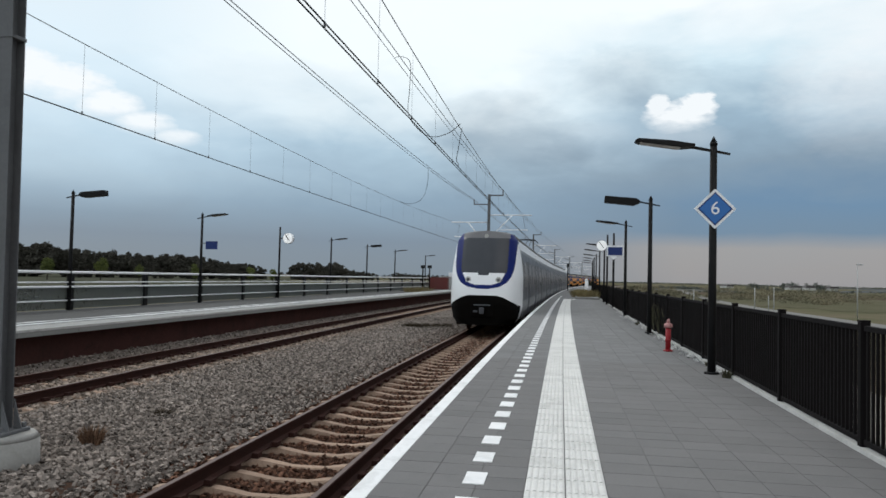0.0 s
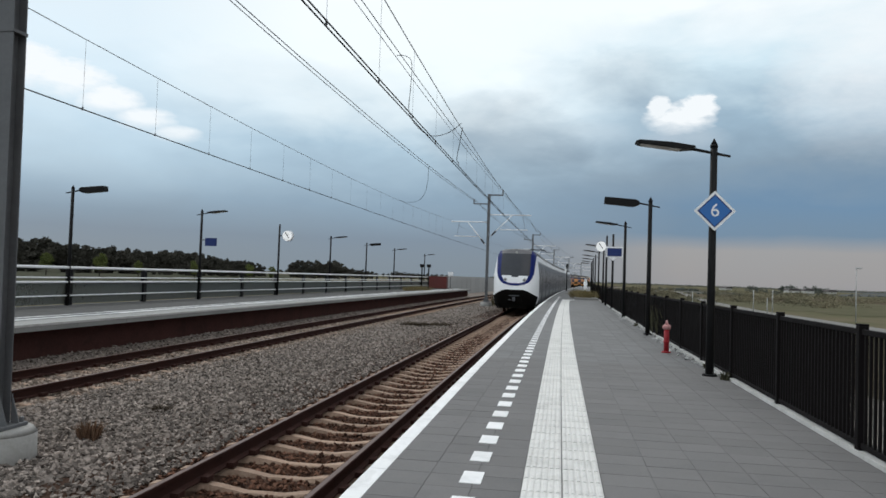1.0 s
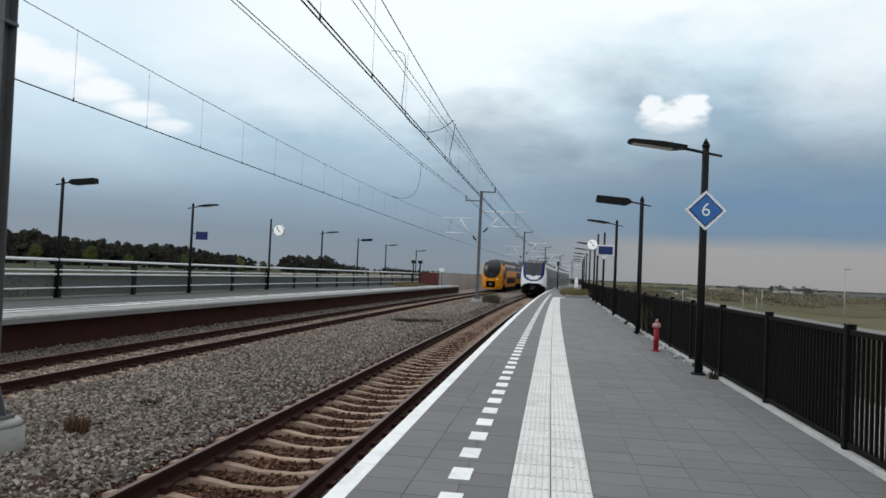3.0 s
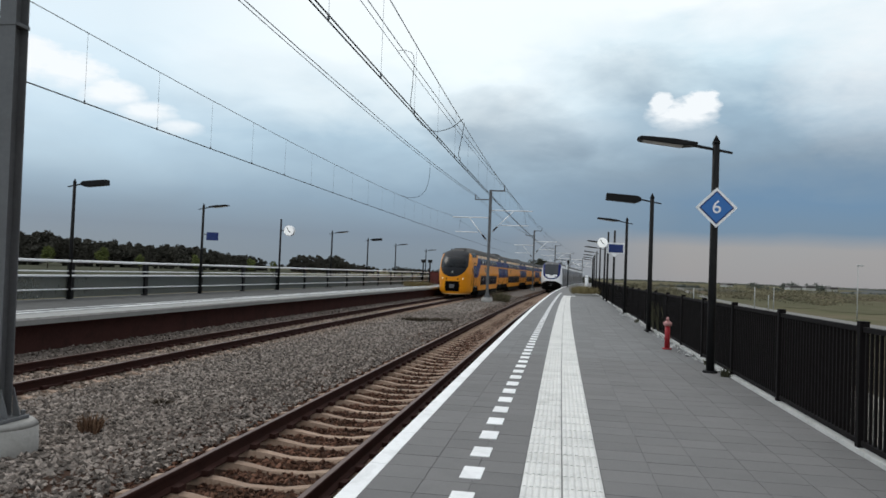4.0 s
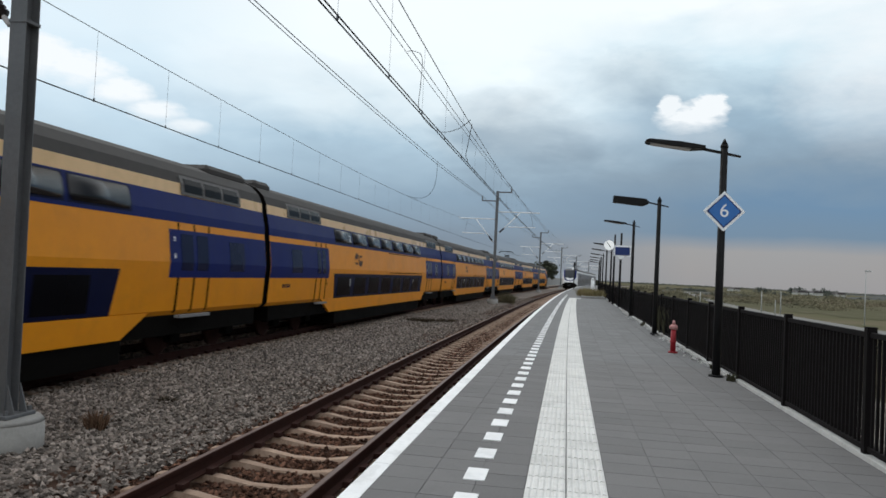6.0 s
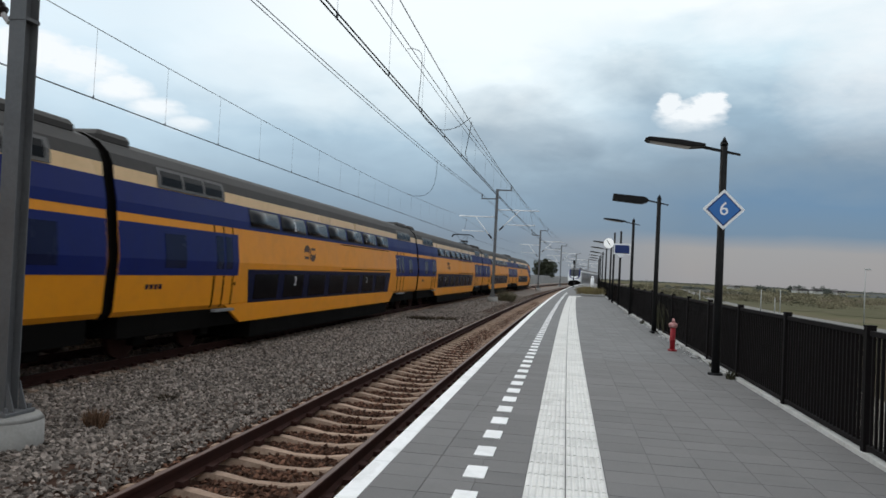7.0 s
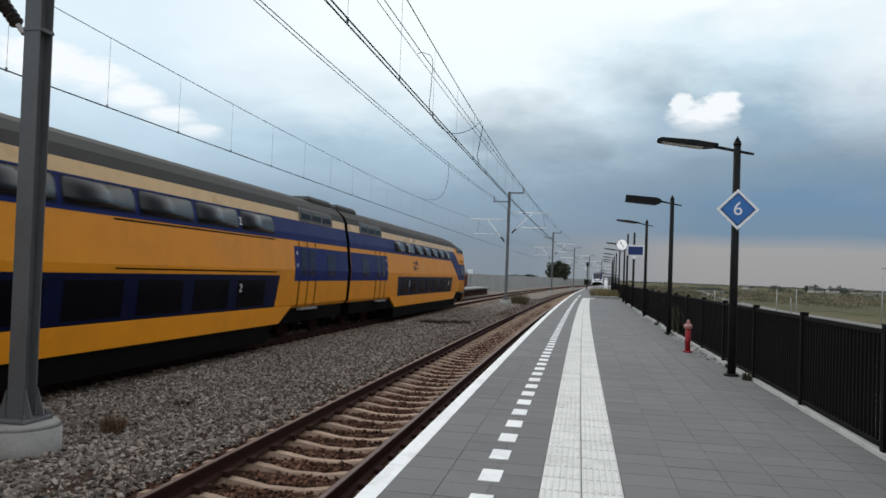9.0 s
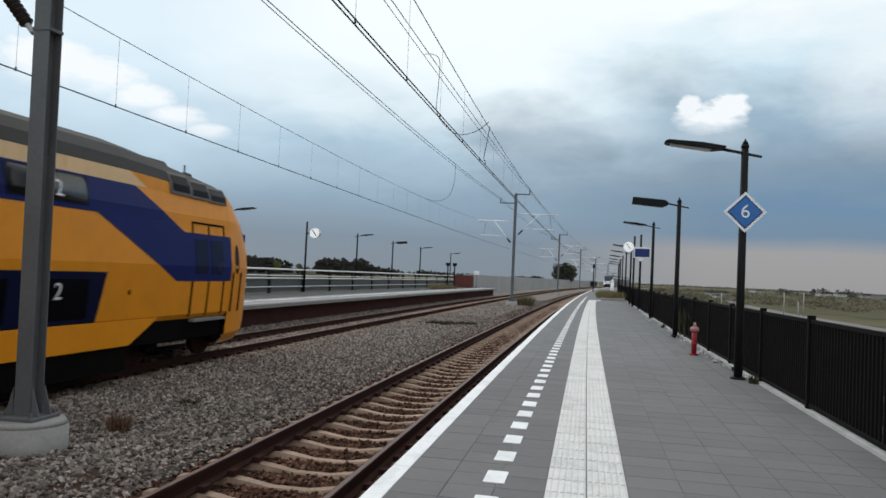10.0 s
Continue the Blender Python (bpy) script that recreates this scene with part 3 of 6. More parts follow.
def build_near_platform():
    plat = base("platform", "long grey paved platform with a white edge", "platform", "facing platforms", "structure", Matrix())
    part("platform_body", sweep([(-.98, -1.2), (2.7, -1.2), (2.7, -.0036), (E_N + .02, -.0036), (E_N + .02, -.10), (-.98, -.10)], -40, 190, 4), JOINT, plat)
    part("platform_wall", sweep(rect(-1.02, -.985, -1.15, -.105), -40, 190, 4), WALL_DARK, plat, "dark platform wall")
    part("paving", sweep(rect(-1.112, 2.383, -.011, -.003), 44.2, 190, 4), PAVED, plat)
    k = 0
    s = 3.0
    while s < 60:
        part("edge_stone", sweep(rect(E_N, -1.118, -.14, .001), s + .003, s + .997, 1), WHITE_STONE, plat)
        s += 1.0
    far = part("edge_line", sweep(rect(E_N, -1.118, -.14, .001), 60, 190, 4), WHITE_STONE, plat)
    near = part("edge_strip", sweep(rect(E_N, -1.118, -.14, .001), -40, 3.0, 4), WHITE_STONE, plat)
    part("kerb", sweep(rect(KERB, KERB + .09, -.02, .035), -40, 120, 4), KERB_STONE, plat, "pale concrete kerb under the fence")
    part("dashed_band", sweep(rect(-.6, -.455, -.003, .002), 49.5, 140, 4), PAVED, plat)
    cols = [(-1.116 + .306 * i, -1.116 + .306 * (i + 1)) for i in range(3)] + [(TR + .3446 * i, TR + .3446 * (i + 1)) for i in range(6)]
    shared, rest = {}, []
    for r in range(-80, int((44.2 - 3.2) / .3)):
        s = 3.2 + .3 * r + .15
        for i, (a, b) in enumerate(cols):
            hw = (b - a) / 2 - .0008
            rr = random.Random(r * 31 + i)
            m = on_line(s, (a + b) / 2, rr.uniform(-.0008, .0008)) @ pose(0, 0, 0, rr.uniform(-.1, .1), rr.uniform(-.1, .1), 0)
            if 4.1 <= s <= 12.6:
                key = round(hw, 4)
                if key not in shared:
                    shared[key] = tile_mesh("paving_tile", hw, .1491, PAVER)
                part("paving_tile", shared[key], PAVER, plat, m=m)
            else:
                rest.append((m, hw, .1491))
    ob = part("paving_rest", soup("paving_rest", *box_soup(rest)), PAVED, plat)
    ob["kind"] = "stuff"
    rib = [ribbed_mesh((TM - TL) / 2 - .0045, .147), ribbed_mesh((TR - TM) / 2 - .0045, .147)]
    for r in range(int((51.5 - 3.5) / .3)):
        s = 3.65 + .3 * r
        for i, c in enumerate(((TL + TM) / 2, (TM + TR) / 2)):
            rr = random.Random(r * 7 + i)
            part("tactile_tile", rib[i], TACTILE, plat, m=on_line(s, c, .005 + rr.uniform(-.001, .001)))
    part("tactile_strip", sweep(rect(TL, TR, -.003, .007), -20.5, 3.49, 3), TACTILE, plat)
    part("tactile_turn", sweep(rect(TL, .62, -.003, .006), 51.5, 52.6, .5), TACTILE, plat)
    mark = tile_mesh("white_marker", .072, .148, WHITE_STONE)
    s = 4.35
    s -= 40 * .593
    while s < 62:
        part("white_marker", mark, WHITE_STONE, plat, m=on_line(s, -.527, .005))
        s += .593
    return plat


def build_far_platform():
    plat = base("platform", "long platform with patchy white bands and a dark wall below its edge", "platform", "facing platforms", "structure", Matrix())
    part("platform_wall", sweep([(-15.9, -1.2), (-11.45, -1.2), (-11.45, -.16), (-15.9, -.16)], -30, 84, 4), WALL_DARK, plat, "dark brown platform wall")
    s = -30.0
    while s < 84:
        part("coping", sweep(rect(-11.95, -11.14, -.16, 0), s + .004, s + 1.996, 2), PALE_COPING, plat)
        s += 2.0
    part("paving", sweep(rect(-15.9, -12.75, -.159, -.004), -30, 84, 4), FAR_PAVED, plat)
    for n0, n1, mat, words in ((-12.747, -12.60, PATCHY_WHITE, "patchy white band"), (-12.597, -12.36, FAR_PAVED, ""), (-12.357, -12.08, PATCHY_WHITE, "patchy white band"), (-12.077, -11.954, FAR_PAVED, "")):
        part("edge_band", sweep(rect(n0, n1, -.159, .002 if mat is PATCHY_WHITE else -.003), -30, 84, 4), mat, plat, words)
    part("coping_edge", sweep(rect(-11.16, -11.132, -.05, .003), -30, 84, 4), KERB_STONE, plat, "pale narrow strip along the platform edge")
    return plat


# ---- platform furniture ----
def build_lamp(deep=False):
    lamp = base("platform_lamp", "tall black steel platform lamp with a " + ("deep box head" if deep else "flat tilted head"), "street lamp", "platform lamps")
    bm = tube(bmesh.new(), (0, 0, -.4), (0, 0, 3.36), .062, .05, 12)
    tube(bm, (0, 0, 0), (0, 0, .03), .11, .1, 12)
    part("pole", bm, BLACK_STEEL, lamp)
    bm = tube(bmesh.new(), (0, 0, 3.36), (0, 0, 3.40), .058, .052, 12)
    tube(bm, (0, 0, 3.40), (0, 0, 3.49), .05, .006, 12)
    part("cap", bm, BLACK_STEEL, lamp)
    bm = bmesh.new()
    prism(bm, [(.23, 3.215), (.23, 3.24), (-.42, 3.375), (-.42, 3.335)], -.03, .03)
    part("arm", bm, BLACK_STEEL, lamp)
    bm = bmesh.new()
    prism(bm, [(-.28, 3.28), (-.28, 3.36), (-.36, 3.41), (-1.14, 3.47), (-1.16, 3.30), (-.42, 3.23)] if deep else [(-.28, 3.33), (-.28, 3.365), (-.62, 3.42), (-1.08, 3.455), (-1.14, 3.43), (-1.1, 3.40), (-.46, 3.315)], -.13, .13)
    bmesh.ops.bevel(bm, geom=list(bm.edges), offset=.008, segments=1, affect="EDGES")
    head = part("lamp_head", bm, BLACK_STEEL, lamp)
    if deep:
        return lamp
    bm = prism(bmesh.new(), [(-.48, 3.318), (-.5, 3.308), (-1.06, 3.386), (-1.06, 3.398)], -.1, .1)
    part("lens", bm, LENS, head, "clouded lens under the head")
    return lamp


def build_right_furniture(lamp, deep):
    lamp.matrix_basis = on_line(11.42, 2.2, 0)
    deep.matrix_basis = on_line(19.48, 2.2, .03)
    for s in (29.16, 47.2, 56.0, 66.0, 75.5, 85.0, 95.0):
        copy_thing(lamp, on_line(s, 2.33, .19))
    # numbered stop sign on the first lamp
    sign = base("stop_sign", "blue diamond sign with a white border and white six", "sign", m=on_line(11.42, 2.21, 2.41))
    def diamond(r, y0, y1):
        bm = prism(bmesh.new(), [(0, -r), (r, 0), (0, r), (-r, 0)], y0, y1)
        return bm
    part("plate", diamond(.295, -.10, -.085), SIGN_WHITE, sign)
    part("dark_line", diamond(.245, -.104, -.1), SIGN_NAVY, sign)
    part("blue_field", diamond(.222, -.108, -.104), SIGN_BLUE, sign)
    part("numeral", lettering("6", .27), SIGN_WHITE, sign, m=pose(0, -.112, 0, 90, 0, 0))
    bm = box(bmesh.new(), -.07, .07, -.085, .06, -.03, .03)
    part("bracket", bm, GALV, sign)
    # station name board on its own pole
    board = base("name_board", "navy board on a black pole with a white pointed tab", "sign", m=on_line(38.08, 2.4, 0))
    part("pole", tube(bmesh.new(), (0, 0, 0), (0, 0, 3.72), .06, .05, 10), BLACK_STEEL, board)
    part("panel", box(bmesh.new(), -.28, .42, -.10, -.06, 2.62, 3.02), SIGN_NAVY, board)
    part("border", box(bmesh.new(), -.34, .48, -.07, -.04, 2.57, 3.10), SIGN_WHITE, board)
    part("tab", prism(bmesh.new(), [(-.18, 2.57), (.0, 2.38), (.18, 2.57)], -.1, -.06), SIGN_WHITE, board)
    build_clock(on_line(43.0, 2.32, 0), 2.15 - 2.32 - .15, 3.32)
    # red standpipe
    post = base("standpipe", "short red metal standpipe with a pale cap", "hydrant", m=on_line(14.87, 2.05, 0))
    bm = tube(bmesh.new(), (0, 0, 0), (0, 0, .46), .05, .05, 12)
    tube(bm, (0, 0, 0), (0, 0, .03), .09, .085, 12)
    tube(bm, (0, 0, .2), (0, 0, .23), .06, .06, 12)
    part("barrel", bm, RED, post)
    bm = tube(bmesh.new(), (-.075, 0, .49), (.075, 0, .49), .035, .035, 10)
    tube(bm, (0, 0, .45), (0, 0, .54), .07, .055, 12)
    tube(bm, (0, 0, .54), (0, 0, .62), .035, .02, 10)
    part("outlet", bm, surface("faded_pink_paint", (.5, .25, .24), rough=.5), post, "faded outlet cap")


def build_clock(m, arm, z):
    clock = base("station_clock", "round white station clock on a black post", "clock", "station clocks", m=m)
    part("post", tube(bmesh.new(), (0, 0, 0), (0, 0, z + .62), .06, .05, 10), BLACK_STEEL, clock)
    part("arm", tube(bmesh.new(), (0, 0, z), (arm, 0, z), .03, .03, 8), BLACK_STEEL, clock)
    part("drum", tube(bmesh.new(), (arm, -.11, z), (arm, .11, z), .29, .29, 32), SIGN_WHITE, clock)
    face = part("face", tube(bmesh.new(), (arm, -.125, z), (arm, -.112, z), .26, .26, 32), CLOCK_FACE, clock, "white dial with a faint glow")
    for turn, length in ((-35, .22), (140, .16)):
        part("pointer", box(bmesh.new(), -.02, .02, -.008, 0, -.05, length), BLACK_STEEL, face, m=pose(arm, -.13, z, 0, turn, 0))
    return clock


def build_fence():
    """Black bar railing along the back of the platform, bay by bay."""
    n, bay = 2.445, 2.28
    post_bm = box(bmesh.new(), -.038, .038, -.038, .038, -.1, 1.035, .006)
    box(post_bm, -.040, .040, -.040, .040, 1.035, 1.05, .004)
    post = mesh_of(post_bm, "post")
    post.materials.append(FENCE_BLACK)
    bar = mesh_of(box(bmesh.new(), -.012, .012, -.012, .012, .06, .985), "bar")
    bar.materials.append(FENCE_BLACK)
    rail_bm = bmesh.new()
    box(rail_bm, -.02, .02, .045, bay - .045, -.022, .022, .004)
    rail = mesh_of(rail_bm, "rail")
    rail.materials.append(FENCE_BLACK)
    fence = base("fence", "black steel bar fence along the back of the platform", "fence", m=Matrix())
    vs, fs = [], []
    b0, q0 = [tuple(v.co) for v in bar.vertices], [tuple(p.vertices) for p in bar.polygons]
    k = 0
    s = 6.52 - 5 * bay
    while s < 125:
        m = on_line(s, n, 0)
        part("post", post, FENCE_BLACK, fence, m=m)
        for z in (.075, .985):
            part("rail", rail, FENCE_BLACK, fence, m=m @ Matrix.Translation((0, 0, z)))
        near = 3.5 < s < 25.5
        for i in range(1, 25):
            mb = m @ Matrix.Translation((0, i * bay / 25, 0))
            if near and k < 260:
                part("bar", bar, FENCE_BLACK, fence, m=mb)
                k += 1
            else:
                o = len(vs)
                vs += [tuple(mb @ Vector(v)) for v in b0]
                fs += [tuple(j + o for j in q) for q in q0]
        s += bay
    ob = part("bar_rest", soup("bar_rest", vs, fs), FENCE_BLACK, fence)
    ob["kind"] = "stuff"


def build_left_furniture(lamp, deep):
    for s, n in ((-2.0, -15.4), (7.0, -15.4), (14.2, -15.4), (21.68, -15.51), (29.79, -15.26), (48.7, -15.74), (58.34, -15.96), (68.44, -16.15), (83.0, -16.3)):
        o = copy_thing(deep if s in (21.68, 58.34) else lamp, on_line(s, n, .36, 180))
        o["label"] = "tall black steel platform lamp standing at the railing" + (", deep box head" if s in (21.68, 58.34) else "")
    bd = base("name_board", "small navy board hung from a lamp pole", "sign", m=on_line(29.79, -15.2, 2.45))
    part("panel", box(bmesh.new(), .16, .68, -.06, -.02, -.17, .17), SIGN_NAVY, bd)
    part("bracket", box(bmesh.new(), -.06, .2, -.05, -.03, .06, .1), GALV, bd)
    build_clock(on_line(38.95, -15.45, 0), .50, 3.25)
    rail = base("railing", "railing with black posts, pale rails and grey wire infill", "railing", m=Matrix())
    n, bay = -15.6, 4.3
    post_bm = box(bmesh.new(), -.07, .07, -.11, .11, 0, 1.17, .01)
    post = mesh_of(post_bm, "post")
    post.materials.append(BLACK_STEEL)
    s = 21.85 - 6 * bay
    while s < 84:
        part("post", post, BLACK_STEEL, rail, m=on_line(s, n, 0))
        part("infill", sweep(rect(n - .006, n + .006, .04, .72), s + .1, s + bay - .1, 2), INFILL, rail, "grey wire infill panel")
        for z, r in ((1.205, .046), (.885, .022), (.74, .036), (.31, .024)):
            part("rail", sweep(round_bar(n + .05 + r, z, r), s + .004, s + bay - .004, 2), PALE_STEEL, rail)
        s += bay
    stand = base("information_stand", "two dark posts with small dark heads", "sign", m=on_line(74.5, -14.4, 0))
    for x in (-.35, .35):
        part("post", tube(bmesh.new(), (x, 0, 0), (x, 0, 2.3), .07, .07, 8), BLACK_STEEL, stand)
        part("head", box(bmesh.new(), x - .22, x + .22, -.08, .08, 2.2, 2.5, .02), BLACK_STEEL, stand)
    hut = base("cabinet", "low maroon equipment cabinet at the platform's end", "cabinet", m=on_line(80.5, -14.2, 0))
    part("body", box(bmesh.new(), -1.0, 1.0, -.5, .5, 0, 1.25, .03), RED_DULL, hut)
    part("lid", box(bmesh.new(), -1.06, 1.06, -.56, .56, 1.25, 1.32, .02), RED_DULL, hut)
    white = base("marker_post", "small white marker on a post", "post", m=on_line(82.5, -13.2, 0))
    part("post", tube(bmesh.new(), (0, 0, 0), (0, 0, 1.4), .04, .04, 8), GALV, white)
    part("head", box(bmesh.new(), -.3, .3, -.03, .03, 1.4, 1.85, .03), SIGN_WHITE, white)


# ---- overhead line ----
MAST_N = -6.40
MASTS = (-45.0, 7.8, 60.1, 113.0, 166.0, 219.0, 272.0)


def build_mast(first=False):
    mast = base("catenary_mast", "grey steel catenary mast on a concrete foot, with cantilevers", "mast", "catenary masts")
    w, d, t = .105, .11, .014
    prof = [(-w, -d), (w, -d), (w, -d + t), (t / 2, -d + t), (t / 2, d - t), (w, d - t), (w, d), (-w, d), (-w, d - t), (-t / 2, d - t), (-t / 2, -d + t), (-w, -d + t)]
    bm = bmesh.new()
    lo, hi = [bm.verts.new((x, y, -.56)) for x, y in prof], [bm.verts.new((x, y, 8.12)) for x, y in prof]
    for i in range(12):
        bm.faces.new((lo[i], lo[(i + 1) % 12], hi[(i + 1) % 12], hi[i]))
    bm.faces.new(lo[::-1]), bm.faces.new(hi)
    part("mast_column", bm, GALV, mast)
    bm = box(bmesh.new(), -.24, .24, -.24, .24, -.6, -.555, .008)
    for sx in (-1, 1):
        for y in (-.1, .1):
            a = [bm.verts.new((sx * x, y + dy, z)) for dy in (-.008, .008) for x, z in ((.125, -.555), (.23, -.555), (.125, -.22))]
            bm.faces.new(a[:3]), bm.faces.new(a[5:2:-1]), bm.faces.new((a[1], a[4], a[5], a[2]))
    for x in (-.19, .19):
        for y in (-.19, .19):
            tube(bm, (x, y, -.555), (x, y, -.50), .025, .025, 6)
    part("base_plate", bm, GALV, mast)
    bm = tube(bmesh.new(), (0, 0, -1.2), (0, 0, -.66), .45, .44, 28)
    tube(bm, (0, 0, -.66), (0, 0, -.60), .44, .39, 28)
    part("foot", bm, CONCRETE, mast, "weathered concrete foot")
    for z in (4.0, 6.6):
        part("band", box(bmesh.new(), -.115, .115, -.12, .12, z, z + .04), GALV, mast)
    # cross arms for the feeders
    bm = box(bmesh.new(), -.05, 1.13, -.05, .05, 8.0, 8.1)
    box(bm, 1.07, 1.15, -.04, .04, 8.0, 8.5)
    part("cross_arm", bm, GALV, mast)
    bm = box(bmesh.new(), -1.25, .05, -.05, .05, 7.28, 7.36)
    box(bm, -1.27, -1.19, -.04, .04, 7.28, 7.72)
    part("cross_arm", bm, GALV, mast)
    for side, reach, zt in ((1, 3.45, 6.45), (-1, 3.05, 5.85)):
        arm = part("cantilever", tube(bmesh.new(), (side * .13, 0, zt), (side * reach, 0, zt), .04, .04, 8), PALE_STEEL, mast, "pale tubular cantilever")
        low = zt - 1.75 if side > 0 else zt - 1.85
        part("strut", tube(bmesh.new(), (side * .2, 0, low), (side * (reach * .55), 0, zt - .02), .033, .033, 8), PALE_STEEL, arm)
        part("steady_arm", tube(bmesh.new(), (side * .95, 0, zt - 1.2), (side * (reach - .3), 0, zt - 1.18), .032, .032, 8), PALE_STEEL, arm)
        bm = bmesh.new()
        dx, dz = reach * .55 - .2, zt - .02 - low
        along = Vector((side * dx, 0, dz)).normalized()
        cross = Vector((0, 1, 0)).cross(along)
        rings = []
        for k in range(13):
            p = Vector((side * (.2 + dx * (.06 + .016 * k)), 0, low + dz * (.06 + .016 * k)))
            r = .088 if k % 2 else .05
            rings.append([bm.verts.new(p + r * (math.cos(h * math.tau / 10) * cross + math.sin(h * math.tau / 10) * Vector((0, 1, 0)))) for h in range(10)])
        for u, v in zip(rings, rings[1:]):
            for h in range(10):
                bm.faces.new((u[h], u[(h + 1) % 10], v[(h + 1) % 10], v[h]))
        bm.faces.new(rings[0][::-1]), bm.faces.new(rings[-1])
        bmesh.ops.recalc_face_normals(bm, faces=bm.faces)
        part("insulator", bm, PORCELAIN, arm, "dark ribbed insulator")
        part("hanger", tube(bmesh.new(), (side * (reach - .5), 0, zt - 1.18), (side * (reach - .7), 0, zt), .012, .012, 6), GALV, arm)
    return mast


def build_overhead():
    mast = build_mast()
    # the nearest mast is tilted to fit the camera's view
    mast.matrix_basis = on_line(MASTS[1], MAST_N, 0) @ pose(0, 0, 0, 0, -.75, 0)
    for s in MASTS[:1] + MASTS[2:]:
        copy_thing(mast, on_line(s, MAST_N, 0))

    def sag(s, top, drop):
        for a, b in zip(MASTS, MASTS[1:]):
            if a <= s <= b:
                u = (s - a) / (b - a)
                return top - drop * 4 * u * (1 - u)
        return top

    def run(name, n, zf, r, label, mat=WIRE, zig=0.0):
        pts = []
        s = MASTS[0]
        while s <= MASTS[-1] + .01:
            ph = (s - MASTS[1]) / 52.8
            off = zig * (1 - 4 * abs(ph / 2 - math.floor(ph / 2 + .5)))
            pts.append(at(s, n + off, zf(s)))
            s += 1.3
        tagged(part(name, chain(bmesh.new(), pts, r), mat), label, "wire", "overhead wires")

    run("contact_wire", NEAR_N - .035, lambda s: 4.46, .012, "dark contact wire hung over the near track")
    run("contact_wire", NEAR_N + .035, lambda s: 4.46, .012, "dark contact wire hung over the near track")
    run("contact_wire", FAR_N, lambda s: 4.40, .013, "dark contact wire hung over the far track")
    run("messenger_wire", NEAR_N, lambda s: sag(s, 6.0, .45), .010, "thin grey carrying wire above a contact wire", THIN_WIRE)
    run("messenger_wire", FAR_N, lambda s: sag(s, 5.95, .38), .009, "thin grey carrying wire above a contact wire", THIN_WIRE)
    run("feeder_wire", MAST_N + 1.12, lambda s: sag(s, 8.47, .12), .014, "feeder wire on the mast cross arms", THIN_WIRE)
    run("feeder_wire", MAST_N + 1.05, lambda s: sag(s, 8.32, .15), .011, "feeder wire on the mast cross arms", THIN_WIRE)
    run("feeder_wire", MAST_N - 1.22, lambda s: sag(s, 7.70, .25), .015, "feeder wire on the mast cross arms", THIN_WIRE)
    run("feeder_wire", MAST_N - 1.15, lambda s: sag(s, 7.55, .30), .013, "feeder wire on the mast cross arms", THIN_WIRE)
    for n, zc, top, drop, s0, step in ((NEAR_N, 4.46, 6.0, .45, 6.2, 2.75), (FAR_N, 4.40, 5.95, .38, 10.75, 2.68)):
        s = s0
        while s < 58:
            bm = tube(bmesh.new(), at(s, n, zc), at(s, n, sag(s, top, drop)), .0032, .0032, 4)
            tube(bm, at(s, n, zc - .02), at(s, n, zc + .05), .018, .018, 6)
            tagged(part("dropper", bm, THIN_WIRE), "thin dropper wire with a clamp between two wires", "wire", "droppers")
            s += step

    def cable(pts):
        smooth = []
        p = [pts[0], *pts, pts[-1]]
        for i in range(1, len(p) - 2):
            for k in range(6):
                u = k / 6
                a, b, c, d = [Vector(q) for q in p[i - 1:i + 3]]
                smooth.append(.5 * (2 * b + (c - a) * u + (2 * a - 5 * b + 4 * c - d) * u * u + (3 * b - a - 3 * c + d) * u ** 3))
        smooth.append(Vector(pts[-1]))
        tagged(part("jumper_cable", chain(bmesh.new(), smooth, .011), WIRE), "slack jumper cable hanging between overhead wires", "wire", "jumper cables")

    cable([at(23.7, -5.55, 8.52), at(23.7, -5.3, 8.52), at(23.5, -5.0, 8.25), at(23.4, -4.98, 7.4), at(23.3, -4.98, 6.55), at(23.1, -4.6, 6.0), at(22.7, -4.1, 5.68), at(22.1, -3.5, 5.66), at(21.3, -2.99, 5.78)])
    cable([at(21.6, -2.99, 5.72), at(21.5, -3.05, 5.2), at(21.4, -3.1, 4.75), at(21.2, -3.02, 4.62), at(21.0, -2.99, 4.48)])
    cable([at(40.7, -7.62, 7.42), at(41.0, -7.7, 6.6), at(41.3, -7.95, 5.9), at(41.5, -8.4, 5.55), at(41.7, -9.0, 5.5), at(41.8, FAR_N, 5.62)])


